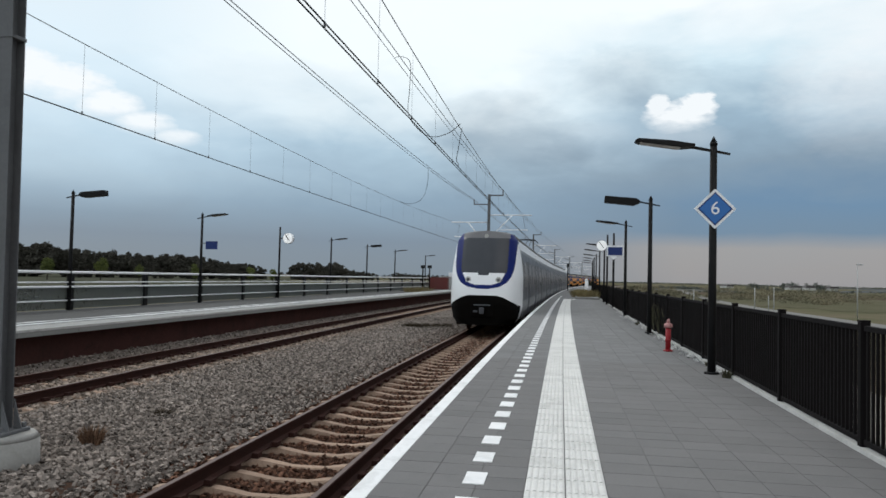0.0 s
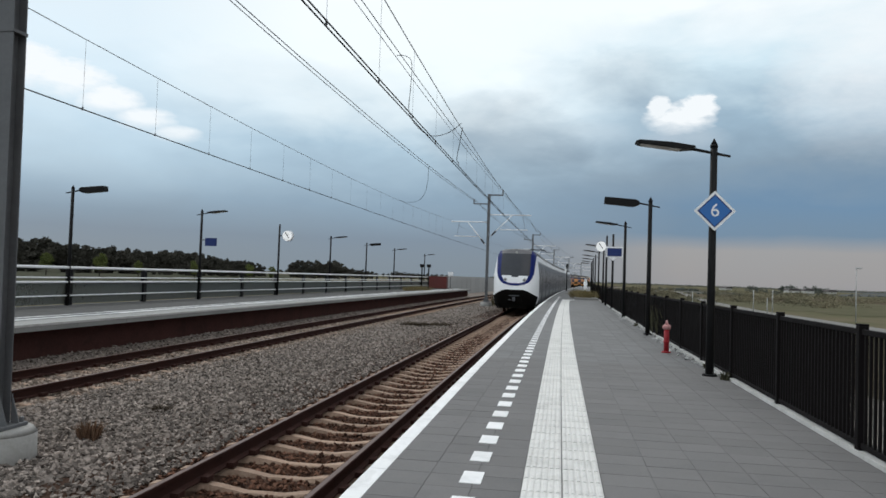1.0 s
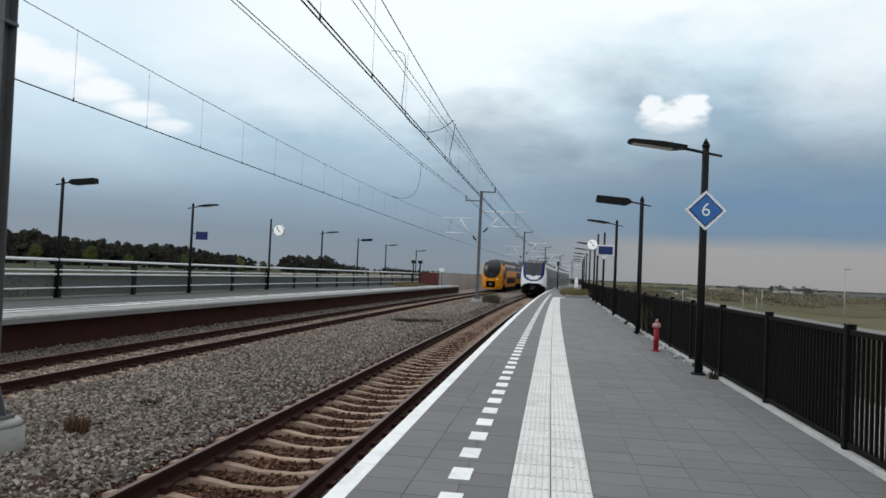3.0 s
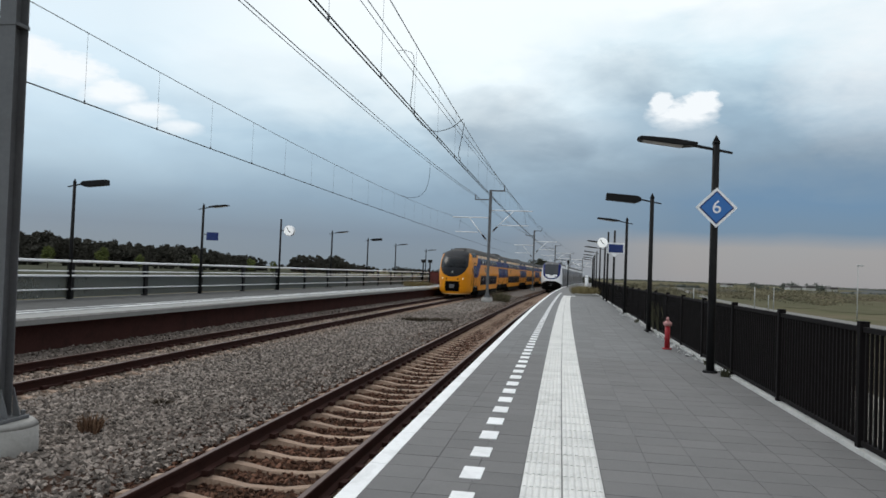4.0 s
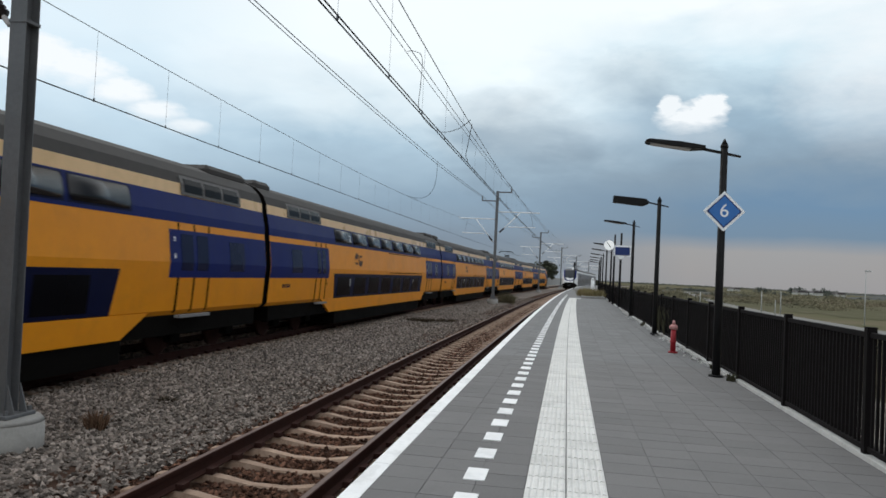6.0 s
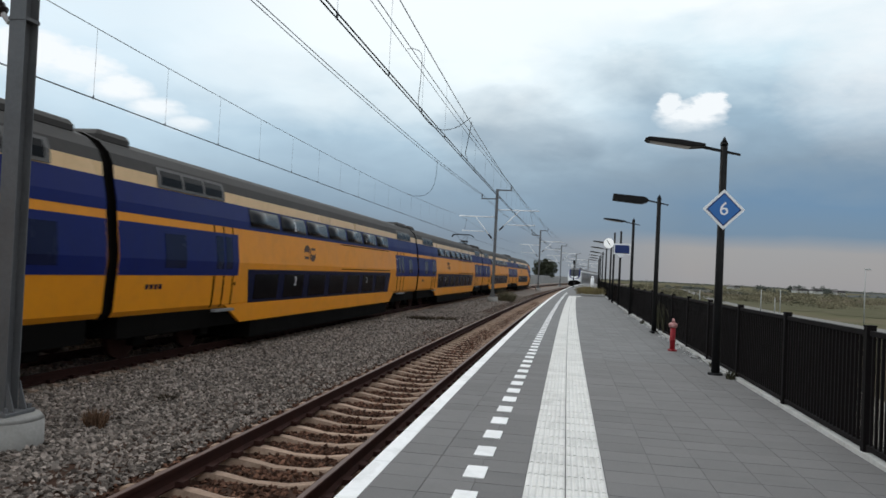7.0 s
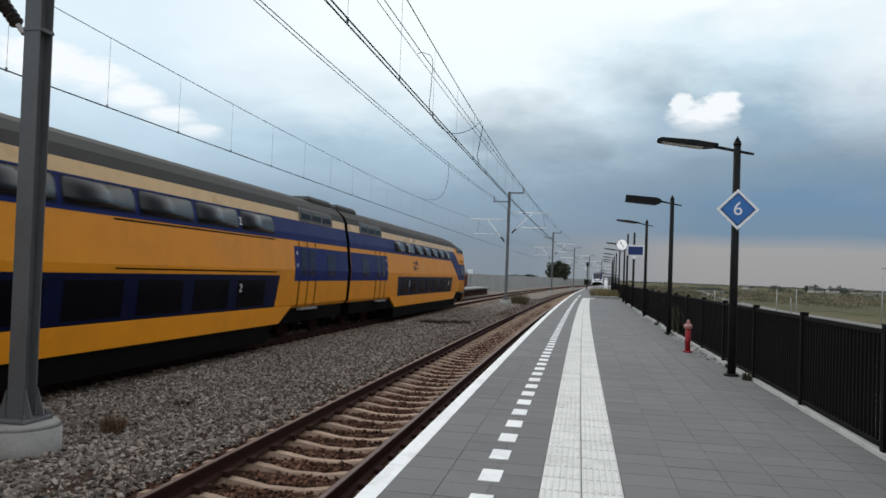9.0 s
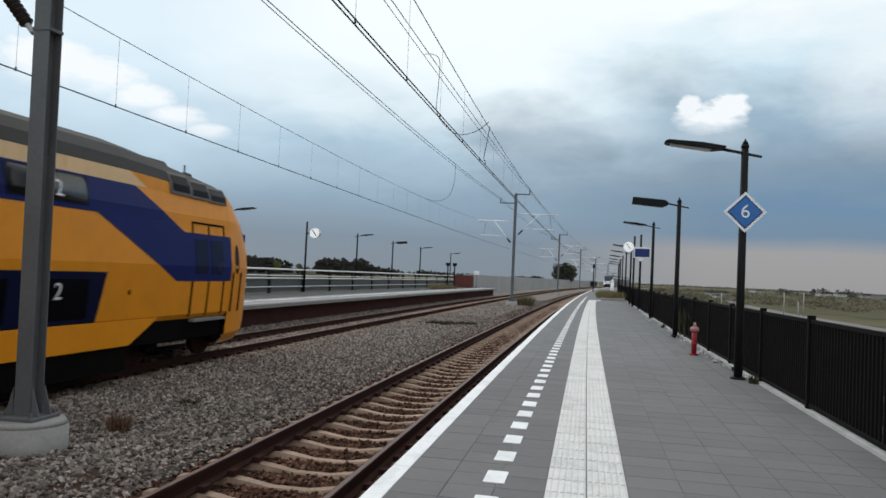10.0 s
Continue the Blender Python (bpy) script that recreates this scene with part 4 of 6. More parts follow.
# ---- plants and distance ----
def tuft(name, m, radius, height, blades, mat, label, seed, category="weed", group=""):
    """A clump of bent blades fanning from the ground."""
    rng = random.Random(seed)
    vs, fs = [], []
    for _ in range(blades):
        a, r = rng.uniform(0, math.tau), radius * math.sqrt(rng.random()) * .6
        x, y = r * math.cos(a), r * math.sin(a)
        h = height * rng.uniform(.45, 1.0) * (1 - .5 * (r / radius))
        lean = radius * rng.uniform(.1, .7)
        b = rng.uniform(0, math.tau)
        w = rng.uniform(.006, .014) * max(1, height)
        ux, uy = math.cos(b) * w, math.sin(b) * w
        o = len(vs)
        cx, cy = math.cos(a), math.sin(a)
        vs += [(x - ux, y - uy, -.03), (x + ux, y + uy, -.03), (x + cx * lean * .4 - ux * .7, y + cy * lean * .4 - uy * .7, h * .6),
               (x + cx * lean * .4 + ux * .7, y + cy * lean * .4 + uy * .7, h * .6), (x + cx * lean, y + cy * lean, h * (.9 if lean > radius * .4 else 1))]
        fs += [(o, o + 1, o + 3, o + 2), (o + 2, o + 3, o + 4)]
    ob = part(name, soup(name, vs, fs), mat)
    ob.matrix_basis = m
    return tagged(ob, label, category, group)


def crown(rng, centre, rx, rz, clumps, leaves, leaf):
    """Leaf flakes gathered in clumps with gaps between them."""
    vs, fs = [], []
    for _ in range(clumps):
        a, u, r = rng.uniform(0, math.tau), rng.uniform(-1, 1), rng.random() ** .4
        c = Vector((centre[0] + rx * r * math.cos(a) * math.sqrt(1 - u * u), centre[1] + rx * r * math.sin(a) * math.sqrt(1 - u * u), centre[2] + rz * r * u))
        cr = rx * rng.uniform(.22, .4)
        for _ in range(leaves):
            d = Vector((rng.gauss(0, 1), rng.gauss(0, 1), rng.gauss(0, .8))).normalized() * cr * rng.random() ** .33
            p, a1 = c + d, Vector((rng.gauss(0, 1), rng.gauss(0, 1), rng.gauss(0, 1))).normalized() * leaf * rng.uniform(.6, 1.3)
            b1 = a1.orthogonal().normalized() * leaf * rng.uniform(.5, 1.0)
            o = len(vs)
            vs += [tuple(p - a1), tuple(p + b1), tuple(p + a1), tuple(p - b1)]
            fs.append((o, o + 1, o + 2, o + 3))
    return vs, fs


def build_tree(m, height, radius, seed, mat, label):
    rng = random.Random(seed)
    tree = base("tree", label, "tree", m=m)
    bm = tube(bmesh.new(), (0, 0, -.3), (0, 0, height * .4), height * .03, height * .018, 8)
    for k in range(7):
        a = k * 2.4
        z = height * (.25 + .05 * k)
        tube(bm, (0, 0, z), (radius * .6 * math.cos(a), radius * .6 * math.sin(a), z + height * .25), height * .012, height * .004, 5)
    part("trunk", bm, BARK, tree)
    vs, fs = crown(rng, (0, 0, height * .62), radius, height * .38, 60, 70, radius * .075)
    part("crown", soup("crown", vs, fs), mat, tree)


def build_woods():
    rng = random.Random(11)
    allv, allf = [], []

    def grow(a0, a1, dist, h0, h1, step):
        az = a0
        while az < a1:
            u = (az - a0) / (a1 - a0)
            h = (h0 + (h1 - h0) * u) * rng.uniform(.97, 1.03)
            d = dist * rng.uniform(.97, 1.06)
            x, y = d * math.sin(radians(az)), d * math.cos(radians(az))
            r = h * rng.uniform(.32, .45)
            vs, fs = crown(rng, (x, y, -2 + h * .5), r, h * .5, 26, 66, h * .05)
            o = len(allv)
            allv.extend(vs)
            allf.extend(tuple(i + o for i in f) for f in fs)
            az += step * rng.uniform(.5, .85)

    grow(-62, -34.5, 330, 13.6, 12.0, .55)
    grow(-35.5, -27, 345, 10.8, 9.8, .5)
    grow(-27.5, -22.3, 360, 10, 6.4, .42)
    grow(-20.2, -16.6, 420, 9.0, 10.0, .55)
    grow(-16.4, -14.0, 520, 7.5, 5.5, .45)
    grow(-12.6, -8.0, 700, 6.5, 5.0, .5)
    grow(-21.5, -8, 800, 5.0, 5.0, .7)
    tagged(part("far_wood", soup("far_wood", allv, allf), WOOD_LEAF), "dark green belt of trees across the meadow", "trees", kind="stuff")
    for k, (az, d, h) in enumerate(((-33.5, 250, 7.0), (-31.0, 260, 5.0), (-27.2, 255, 6.0), (-23.3, 250, 5.5), (-36.8, 245, 6.5), (-21.7, 262, 4.8))):
        x, y = d * math.sin(radians(az)), d * math.cos(radians(az))
        build_tree(pose(x, y, -2.05), h, h * .26, 40 + k, LEAF_PALE, "young pale green tree in front of the wood")
    build_tree(pose(bend(235) - 17, 235, -1.6), 8.3, 3.4, 3, LEAF, "round dark tree behind the noise barrier")
    for k, (s, n, h) in enumerate(((240, -26, 3.6), (246, -30, 3.2), (252, -34, 3.4), (300, -15, 3.0), (315, -8, 3.2))):
        build_tree(pose(bend(s) + n, s, -1.9), h, h * .75, 60 + k, LEAF, "low dark shrub beyond the barrier")


def build_distance():
    bar = base("noise_barrier", "long pale grey noise barrier of upright panels beside the track", "barrier", kind="structure", m=Matrix())
    s = 86.0
    while s < 330:
        part("panel", sweep(rect(-15.3, -15.1, -1.4, 1.42 - (s - 86) * .0006), s + .06, s + 3.94, 2), BARRIER, bar)
        part("post", sweep(rect(-15.32, -15.08, -1.4, 1.44 - (s - 86) * .0006), s - .06, s + .06, 1), BARRIER, bar)
        s += 4.0
    road = bmesh.new()
    pts = [(-60, 34), (40, 29), (75, 27.5), (110, 27.5), (150, 30), (220, 38), (400, 60)]
    a = [road.verts.new((x - 1.3, y, -2.04)) for y, x in pts]
    b = [road.verts.new((x + 1.3, y, -2.02)) for y, x in pts]
    for i in range(len(pts) - 1):
        road.faces.new((a[i], b[i], b[i + 1], a[i + 1]))
    tagged(part("road", road, ROADWAY), "pale gravel road through the meadow", "road", kind="structure")
    rng = random.Random(77)
    # The far grey strips carry distance haze in their colour.
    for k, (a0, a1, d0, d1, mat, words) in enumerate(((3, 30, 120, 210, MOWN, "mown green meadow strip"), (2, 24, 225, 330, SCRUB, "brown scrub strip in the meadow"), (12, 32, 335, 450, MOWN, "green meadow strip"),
                                                      (2, 32, 470, 900, HAZE_LAND, "far field greyed with distance haze"), (1, 14, 340, 460, DULL_FIELD, "dull grey field strip"), (2, 33, 900, 2400, HAZE_LAND, "far land greyed with haze towards the horizon"),
                                                      (-60, -8, 120, 900, OLIVE_MEADOW, "dull olive meadow behind the railing"))):
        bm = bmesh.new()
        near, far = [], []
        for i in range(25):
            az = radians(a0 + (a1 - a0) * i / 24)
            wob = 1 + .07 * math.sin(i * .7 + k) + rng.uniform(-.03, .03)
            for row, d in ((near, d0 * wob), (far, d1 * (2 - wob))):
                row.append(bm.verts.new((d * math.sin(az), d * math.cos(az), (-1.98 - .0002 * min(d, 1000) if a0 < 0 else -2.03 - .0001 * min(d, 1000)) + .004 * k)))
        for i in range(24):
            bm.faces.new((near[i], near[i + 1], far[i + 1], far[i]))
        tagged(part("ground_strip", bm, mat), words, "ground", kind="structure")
    for k, (az, d, w, h) in enumerate(((17.3, 620, 7, 3.6), (16.3, 640, 9, 3.2), (18.6, 660, 8, 3.2), (12.0, 700, 7, 2.8))):
        x, y = d * math.sin(radians(az)), d * math.cos(radians(az))
        farm = base("farm_building", "low white farm building with a dark roof, far off", "house", "far farm buildings", m=pose(x, y, -2.1, 0, 0, 10 * k))
        part("wall", box(bmesh.new(), -w / 2, w / 2, -4, 4, 0, h * .55), HOUSE_WALL, farm)
        part("roof", prism(bmesh.new(), [(-w / 2 - .4, h * .55), (w / 2 + .4, h * .55), (w / 2 - 1.5, h), (-w / 2 + 1.5, h)], -4.5, 4.5), HOUSE_ROOF, farm)
    rng = random.Random(21)
    allv, allf = [], []
    for az0, az1, d, h, step in ((15.9, 18.4, 655, 6.0, .3), (13.6, 14.2, 700, 5.5, .3), (1.5, 32, 1500, 2.6, .16), (1.5, 32, 2300, 4.4, .2), (13.8, 15.6, 500, 2.6, .35),
                                 (7.5, 10.2, 430, 2.0, .3), (15.2, 20, 420, 1.5, .5), (9.5, 13, 300, 1.1, .5), (20, 24, 470, 1.8, .6), (24.5, 28, 640, 2.4, .5)):
        az = az0
        while az < az1:
            dd = d * rng.uniform(.98, 1.02)
            hh = h * rng.uniform(.75, 1.0)
            x, y = dd * math.sin(radians(az)), dd * math.cos(radians(az))
            vs, fs = crown(rng, (x, y, -2.3 + hh * .4), hh * (1.1 if d < 1000 else 1.8), hh * .5, 7, 22, hh * .14)
            o = len(allv)
            allv.extend(vs)
            allf.extend(tuple(i + o for i in f) for f in fs)
            az += rng.uniform(.5, 1.3) * step
    tagged(part("far_hedges", soup("far_hedges", allv, allf), LEAF_HAZE), "haze-greyed hedges and bushes scattered over the far meadow", "hedge", kind="stuff")
    for x, y, h in ((26.4, 107, 3.0), (28.6, 106, 3.1), (27.4, 104, 2.0), (21, 122, 2.4)):
        p = base("marker_pole", "thin pale pole standing in the meadow", "pole", "meadow poles", m=pose(x, y, -2.1))
        part("pole", tube(bmesh.new(), (0, 0, 0), (0, 0, h), .06, .05, 8), BARRIER, p)
    lamp = base("road_lamp", "thin pale road lamp standing beside the gravel road", "street lamp", m=pose(31.8, 86.3, -2.1))
    part("pole", tube(bmesh.new(), (0, 0, 0), (0, 0, 5.8), .06, .04, 8), BARRIER, lamp)
    part("head", box(bmesh.new(), -.1, .55, -.1, .1, 5.75, 5.9, .03), BARRIER, lamp)
    # low brown and green scrub over the meadow
    rng = random.Random(31)
    for words, mat, count, seed in (("low brown scrub scattered over the meadow", SCRUB_LEAF, 150, 1), ("low dark green bushes scattered over the meadow", GREEN_WEED, 110, 2)):
        allv, allf = [], []
        for _ in range(count):
            az, d = radians(rng.uniform(3, 33)), 150 * (3.1 ** rng.random())
            hh = rng.uniform(.5, 1.3) * (.6 + d / 400)
            vs, fs = crown(rng, (d * math.sin(az), d * math.cos(az), -2.15 + hh * .25), hh * rng.uniform(1.5, 4.0), hh * .4, 14, 14, hh * .16)
            o = len(allv)
            allv.extend(vs)
            allf.extend(tuple(i + o for i in f) for f in fs)
        tagged(part("scrub", soup("scrub", allv, allf), mat), words, "bushes", kind="stuff")


def build_plants():
    tuft("weed", on_line(9.0, -6.0, -.97), .2, .36, 220, WEED, "brown dead weed clump in the ballast", 1, group="ballast weeds")
    tuft("weed", on_line(11.1, -6.2, -.97), .2, .13, 130, DARK_WEED, "low dark weed in the ballast", 2, group="ballast weeds")
    for k, (s, n) in enumerate(((33.4, -6.5), (33.9, -6.0), (34.3, -5.5), (33.7, -6.9))):
        tuft("weed", on_line(s, n, -.97), .6, .26, 240, DARK_WEED, "flat dark weed patch in the ballast", 10 + k, group="ballast weeds")
    for k, (s, n, h) in enumerate(((62.5, -5.7, 1.35), (63.5, -5.4, 1.1), (66, -5.6, .8), (62.0, -5.3, .9))):
        tuft("bush", on_line(s, n, -.97), .75, h, 330, SCRUB_LEAF, "scrubby bush growing beside a mast", 20 + k, "bush", "mast bushes")
    for k, (s, n) in enumerate(((18.6, 2.62), (20.3, 2.56), (21.0, 2.56), (19.4, 2.58))):
        tuft("tall_weed", on_line(s, n, 0), .28, 1.15, 150, GREEN_WEED, "tall green weeds growing through the fence", 30 + k, "weed", "fence weeds")
    for k, (s, n) in enumerate(((11.0, 2.33), (12.3, 2.34), (23.5, 2.28))):
        tuft("weed", on_line(s, n, 0), .09, .16, 60, GREEN_WEED, "small weed growing at the kerb", 40 + k, group="kerb weeds")
    nrng = np.random.default_rng(9)
    s = nrng.uniform(11.5, 33, 420)
    n = 2.40 - nrng.exponential(.05, 420).clip(0, .4) - .02
    grit = pebbles("grit", np.stack([n + BEND * s * s / 2, s, np.full(420, .012)], -1), .03, nrng)
    tagged(part("grit", grit, KERB_STONE), "pale loose grit lying along the kerb", "rubble", kind="stuff")
    for k, (s, n, r) in enumerate(((12.1, 2.3, .07), (11.85, 2.27, .05), (13.6, 2.33, .06), (15.6, 2.32, .06), (17.0, 2.33, .05))):
        lump = pebbles("rubble_lump", np.array([[0, 0, r * .4]]), r, nrng)
        tagged(part("rubble_lump", lump, CONCRETE, m=on_line(s, n, 0)), "pale broken concrete lump beside the kerb", "rubble", "rubble lumps")
    rng = random.Random(6)
    for k in range(26):
        s, n = rng.uniform(54.5, 66), rng.uniform(.75, 2.1)
        tuft("grass_clump", on_line(s, n, .1), .8, rng.uniform(.5, .85), 150, DRY, "dry yellow grass clump on the platform bed", 100 + k, "grass", "dry grass bed")
    bed = base("planting_bed", "low earth bed with concrete edging on the platform", "planter", m=Matrix())
    part("edging", sweep(rect(.6, 2.28, -.01, .14), 53.6, 67, 3), CONCRETE, bed)
    for k in range(14):
        s, n = rng.uniform(62, 69), rng.uniform(-14.2, -12.9)
        tuft("grass_clump", on_line(s, n, 0), .7, rng.uniform(.4, .7), 120, DRY, "dry grass clump on the far platform", 200 + k, "grass", "far dry grass")
    post = base("white_post", "short white post standing beyond the planting bed", "post", m=on_line(68.5, 1.55, 0))
    part("post", tube(bmesh.new(), (0, 0, 0), (0, 0, 1.3), .16, .16, 10), SIGN_WHITE, post)
    part("cap", tube(bmesh.new(), (0, 0, 1.3), (0, 0, 1.5), .17, .08, 10), SIGN_WHITE, post)
    sig = base("signal_post", "thin dark signal post beside the track", "signal", m=on_line(96, -.7, 0))
    part("post", tube(bmesh.new(), (0, 0, 0), (0, 0, 3.3), .07, .07, 8), BLACK_STEEL, sig)
    part("head", box(bmesh.new(), -.13, .13, -.1, .1, 2.95, 3.45, .03), BLACK_STEEL, sig)
    part("plate", box(bmesh.new(), -.3, -.06, -.13, -.11, 2.5, 2.8, .005), SIGN_WHITE, sig)


# ---- trains ----
class Shell:
    """A vehicle's cross section: half width by height above the rail."""

    def __init__(self, pts):
        self.pts = pts

    def x(self, z):
        for (xa, za), (xb, zb) in zip(self.pts, self.pts[1:]):
            if za <= z <= zb:
                return xa + (xb - xa) * (z - za) / max(zb - za, 1e-6)
        return self.pts[-1][0] if z > self.pts[-1][1] else self.pts[0][0]

    def levels(self, z0, z1):
        return sorted({z0, z1, *[z for _, z in self.pts if z0 < z < z1]})


def shell_body(shell, ys, paint, dark, sink=None):
    """The hull, segment by segment along y; paint(y, z) gives each face's material."""
    bm = bmesh.new()
    out = [(x, z) for x, z in shell.pts] + [(-x, z) for x, z in shell.pts[::-1] if x > 1e-4]
    sink = sink or (lambda y, z: z)
    rings = [[bm.verts.new((x, y, sink(y, z))) for x, z in out] for y in ys]
    k = len(out)
    for (ya, u), (yb, v) in zip(zip(ys, rings), zip(ys[1:], rings[1:])):
        for j in range(k):
            f = bm.faces.new((u[j], u[(j + 1) % k], v[(j + 1) % k], v[j]))
            zs = (out[j][1] + out[(j + 1) % k][1]) / 2
            f.material_index = paint((ya + yb) / 2, zs)
    for f in (bm.faces.new(rings[0][::-1]), bm.faces.new(rings[-1])):
        f.material_index = dark
    bmesh.ops.recalc_face_normals(bm, faces=bm.faces)
    return bm


def side_panel(bm, shell, side, z0, z1, yl, yr, off, mat=0, steps=1):
    """A plate lying on the hull's side, between the lines yl(z) and yr(z)."""
    yl, yr = [(lambda z, v=v: v) if isinstance(v, (int, float)) else v for v in (yl, yr)]
    zs = shell.levels(z0, z1)
    if steps > 1:
        zs = sorted(set(zs) | {z0 + (z1 - z0) * i / steps for i in range(steps + 1)})
    o = [(bm.verts.new((side * (shell.x(z) + off), yl(z), z)), bm.verts.new((side * (shell.x(z) + off), yr(z), z))) for z in zs]
    i = [(bm.verts.new((side * (shell.x(z) - .01), yl(z), z)), bm.verts.new((side * (shell.x(z) - .01), yr(z), z))) for z in zs]
    fs = []
    for k in range(len(zs) - 1):
        fs.append(bm.faces.new((o[k][0], o[k][1], o[k + 1][1], o[k + 1][0])))
        fs.append(bm.faces.new((o[k][0], o[k + 1][0], i[k + 1][0], i[k][0])))
        fs.append(bm.faces.new((o[k][1], i[k][1], i[k + 1][1], o[k + 1][1])))
    fs.append(bm.faces.new((o[0][0], i[0][0], i[0][1], o[0][1])))
    fs.append(bm.faces.new((o[-1][0], o[-1][1], i[-1][1], i[-1][0])))
    for f in fs:
        f.material_index = mat
    bmesh.ops.recalc_face_normals(bm, faces=fs)
    if side * fs[0].normal.x < 0:
        bmesh.ops.reverse_faces(bm, faces=fs)
    return bm


def panel_part(name, shell, side, z0, z1, yl, yr, off, mat, parent, label="", steps=1):
    return part(name, side_panel(bmesh.new(), shell, side, z0, z1, yl, yr, off, 0, steps), mat, parent, label)


def bogie(parent, y, wheel_r=.46):
    frame_bm = bmesh.new()
    for sx in (-1, 1):
        box(frame_bm, sx * 1.0 - .09, sx * 1.0 + .09, y - 1.75, y + 1.75, .42, .72, .03)
        for d in (-1.3, 1.3):
            box(frame_bm, sx * 1.12 - .1, sx * 1.12 + .1, y + d - .2, y + d + .2, .3, .62, .03)
    box(frame_bm, -1.0, 1.0, y - .3, y + .3, .4, .75, .02)
    b = part("bogie", frame_bm, UNDER, parent, "black bogie")
    for d in (-1.3, 1.3):
        for sx in (-1, 1):
            part("wheel", tube(bmesh.new(), (sx * .69, y + d, wheel_r), (sx * .82, y + d, wheel_r), wheel_r, wheel_r, 20), RUST, b)


DOUBLE = Shell([(1.36, .92), (1.435, 1.02), (1.455, 1.3), (1.50, 2.02), (1.405, 2.85), (1.388, 3.06), (1.30, 3.45), (1.27, 3.70), (1.17, 3.93), (.95, 4.14), (.6, 4.29), (0, 4.35)])
DL = 26.85


def class_mark(text, size, side, y, z, shell, parent, off=.012):
    me = lettering(text, size, .002)
    ob = part("numeral", me, SIGN_WHITE, parent, "white class numeral")
    tilt = math.degrees(math.atan2(shell.x(z - .1) - shell.x(z + .1), .2))
    ob.matrix_basis = pose(side * (shell.x(z) + off), y, z, 90, 0, 90 * side) @ pose(0, 0, 0, -tilt, 0, 0)


def arrows(side, y, z, parent):
    """The railway's mark, reduced to two bent bars with arrow ends."""
    bm = bmesh.new()
    w = .055
    for flip in (1, -1):
        pts = [(-.50, .02), (-.40, .15), (-.28, .19), (-.10, .19), (.0, .12), (.10, -.06), (.18, -.10), (.34, -.10)]
        up, lo = [(p * flip, (q + w) * flip) for p, q in pts], [(p * flip, (q - w) * flip) for p, q in pts]
        quads = [(up[i], up[i + 1], lo[i + 1], lo[i]) for i in range(len(pts) - 1)]
        quads.append(((.34 * flip, .0), (.52 * flip, -.10 * flip), (.52 * flip, -.11 * flip), (.34 * flip, -.2 * flip)))
        quads.append(((-.50 * flip, -.10 * flip), (-.12 * flip, -.10 * flip), (-.12 * flip, -.18 * flip), (-.50 * flip, -.18 * flip)))
        for q in quads:
            bm.faces.new([bm.verts.new((side * (DOUBLE.x(z + h) + .008), y + l, z + h)) for l, h in q])
    me = part("mark", bm, surface("mark_dark_blue", (.09, .04, .02), rough=.5, bump=0), parent, "dark bent bar mark")
    return me


def bowed_pane(side, z0, z1, y0, y1):
    """A window that curves in towards the roof, its ends rounded."""
    bm = bmesh.new()
    rows = []
    for k in range(9):
        u = k / 8
        z = z0 + (z1 - z0) * u
        x = DOUBLE.x(z) + .022 - .010 * u * u
        cut = .07 * abs(2 * u - 1) ** 4
        rows.append([bm.verts.new((side * x, y, z)) for y in (y0 + cut, y1 - cut)])
    for (p, q), (r, w) in zip(rows, rows[1:]):
        bm.faces.new((p, q, w, r) if side > 0 else (p, r, w, q)).smooth = True
    back = [[bm.verts.new((side * (DOUBLE.x(z0 + (z1 - z0) * k / 8) - .01), v.co.y, v.co.z)) for v in row] for k, row in enumerate(rows)]
    for row, b0, nxt, b1 in zip(rows, back, rows[1:], back[1:]):
        bm.faces.new((row[0], nxt[0], b1[0], b0[0]))
        bm.faces.new((row[1], b0[1], b1[1], nxt[1]))
    bm.faces.new((rows[0][0], back[0][0], back[0][1], rows[0][1]))
    bm.faces.new((rows[-1][0], rows[-1][1], back[-1][1], back[-1][0]))
    bmesh.ops.recalc_face_normals(bm, faces=bm.faces)
    return bm


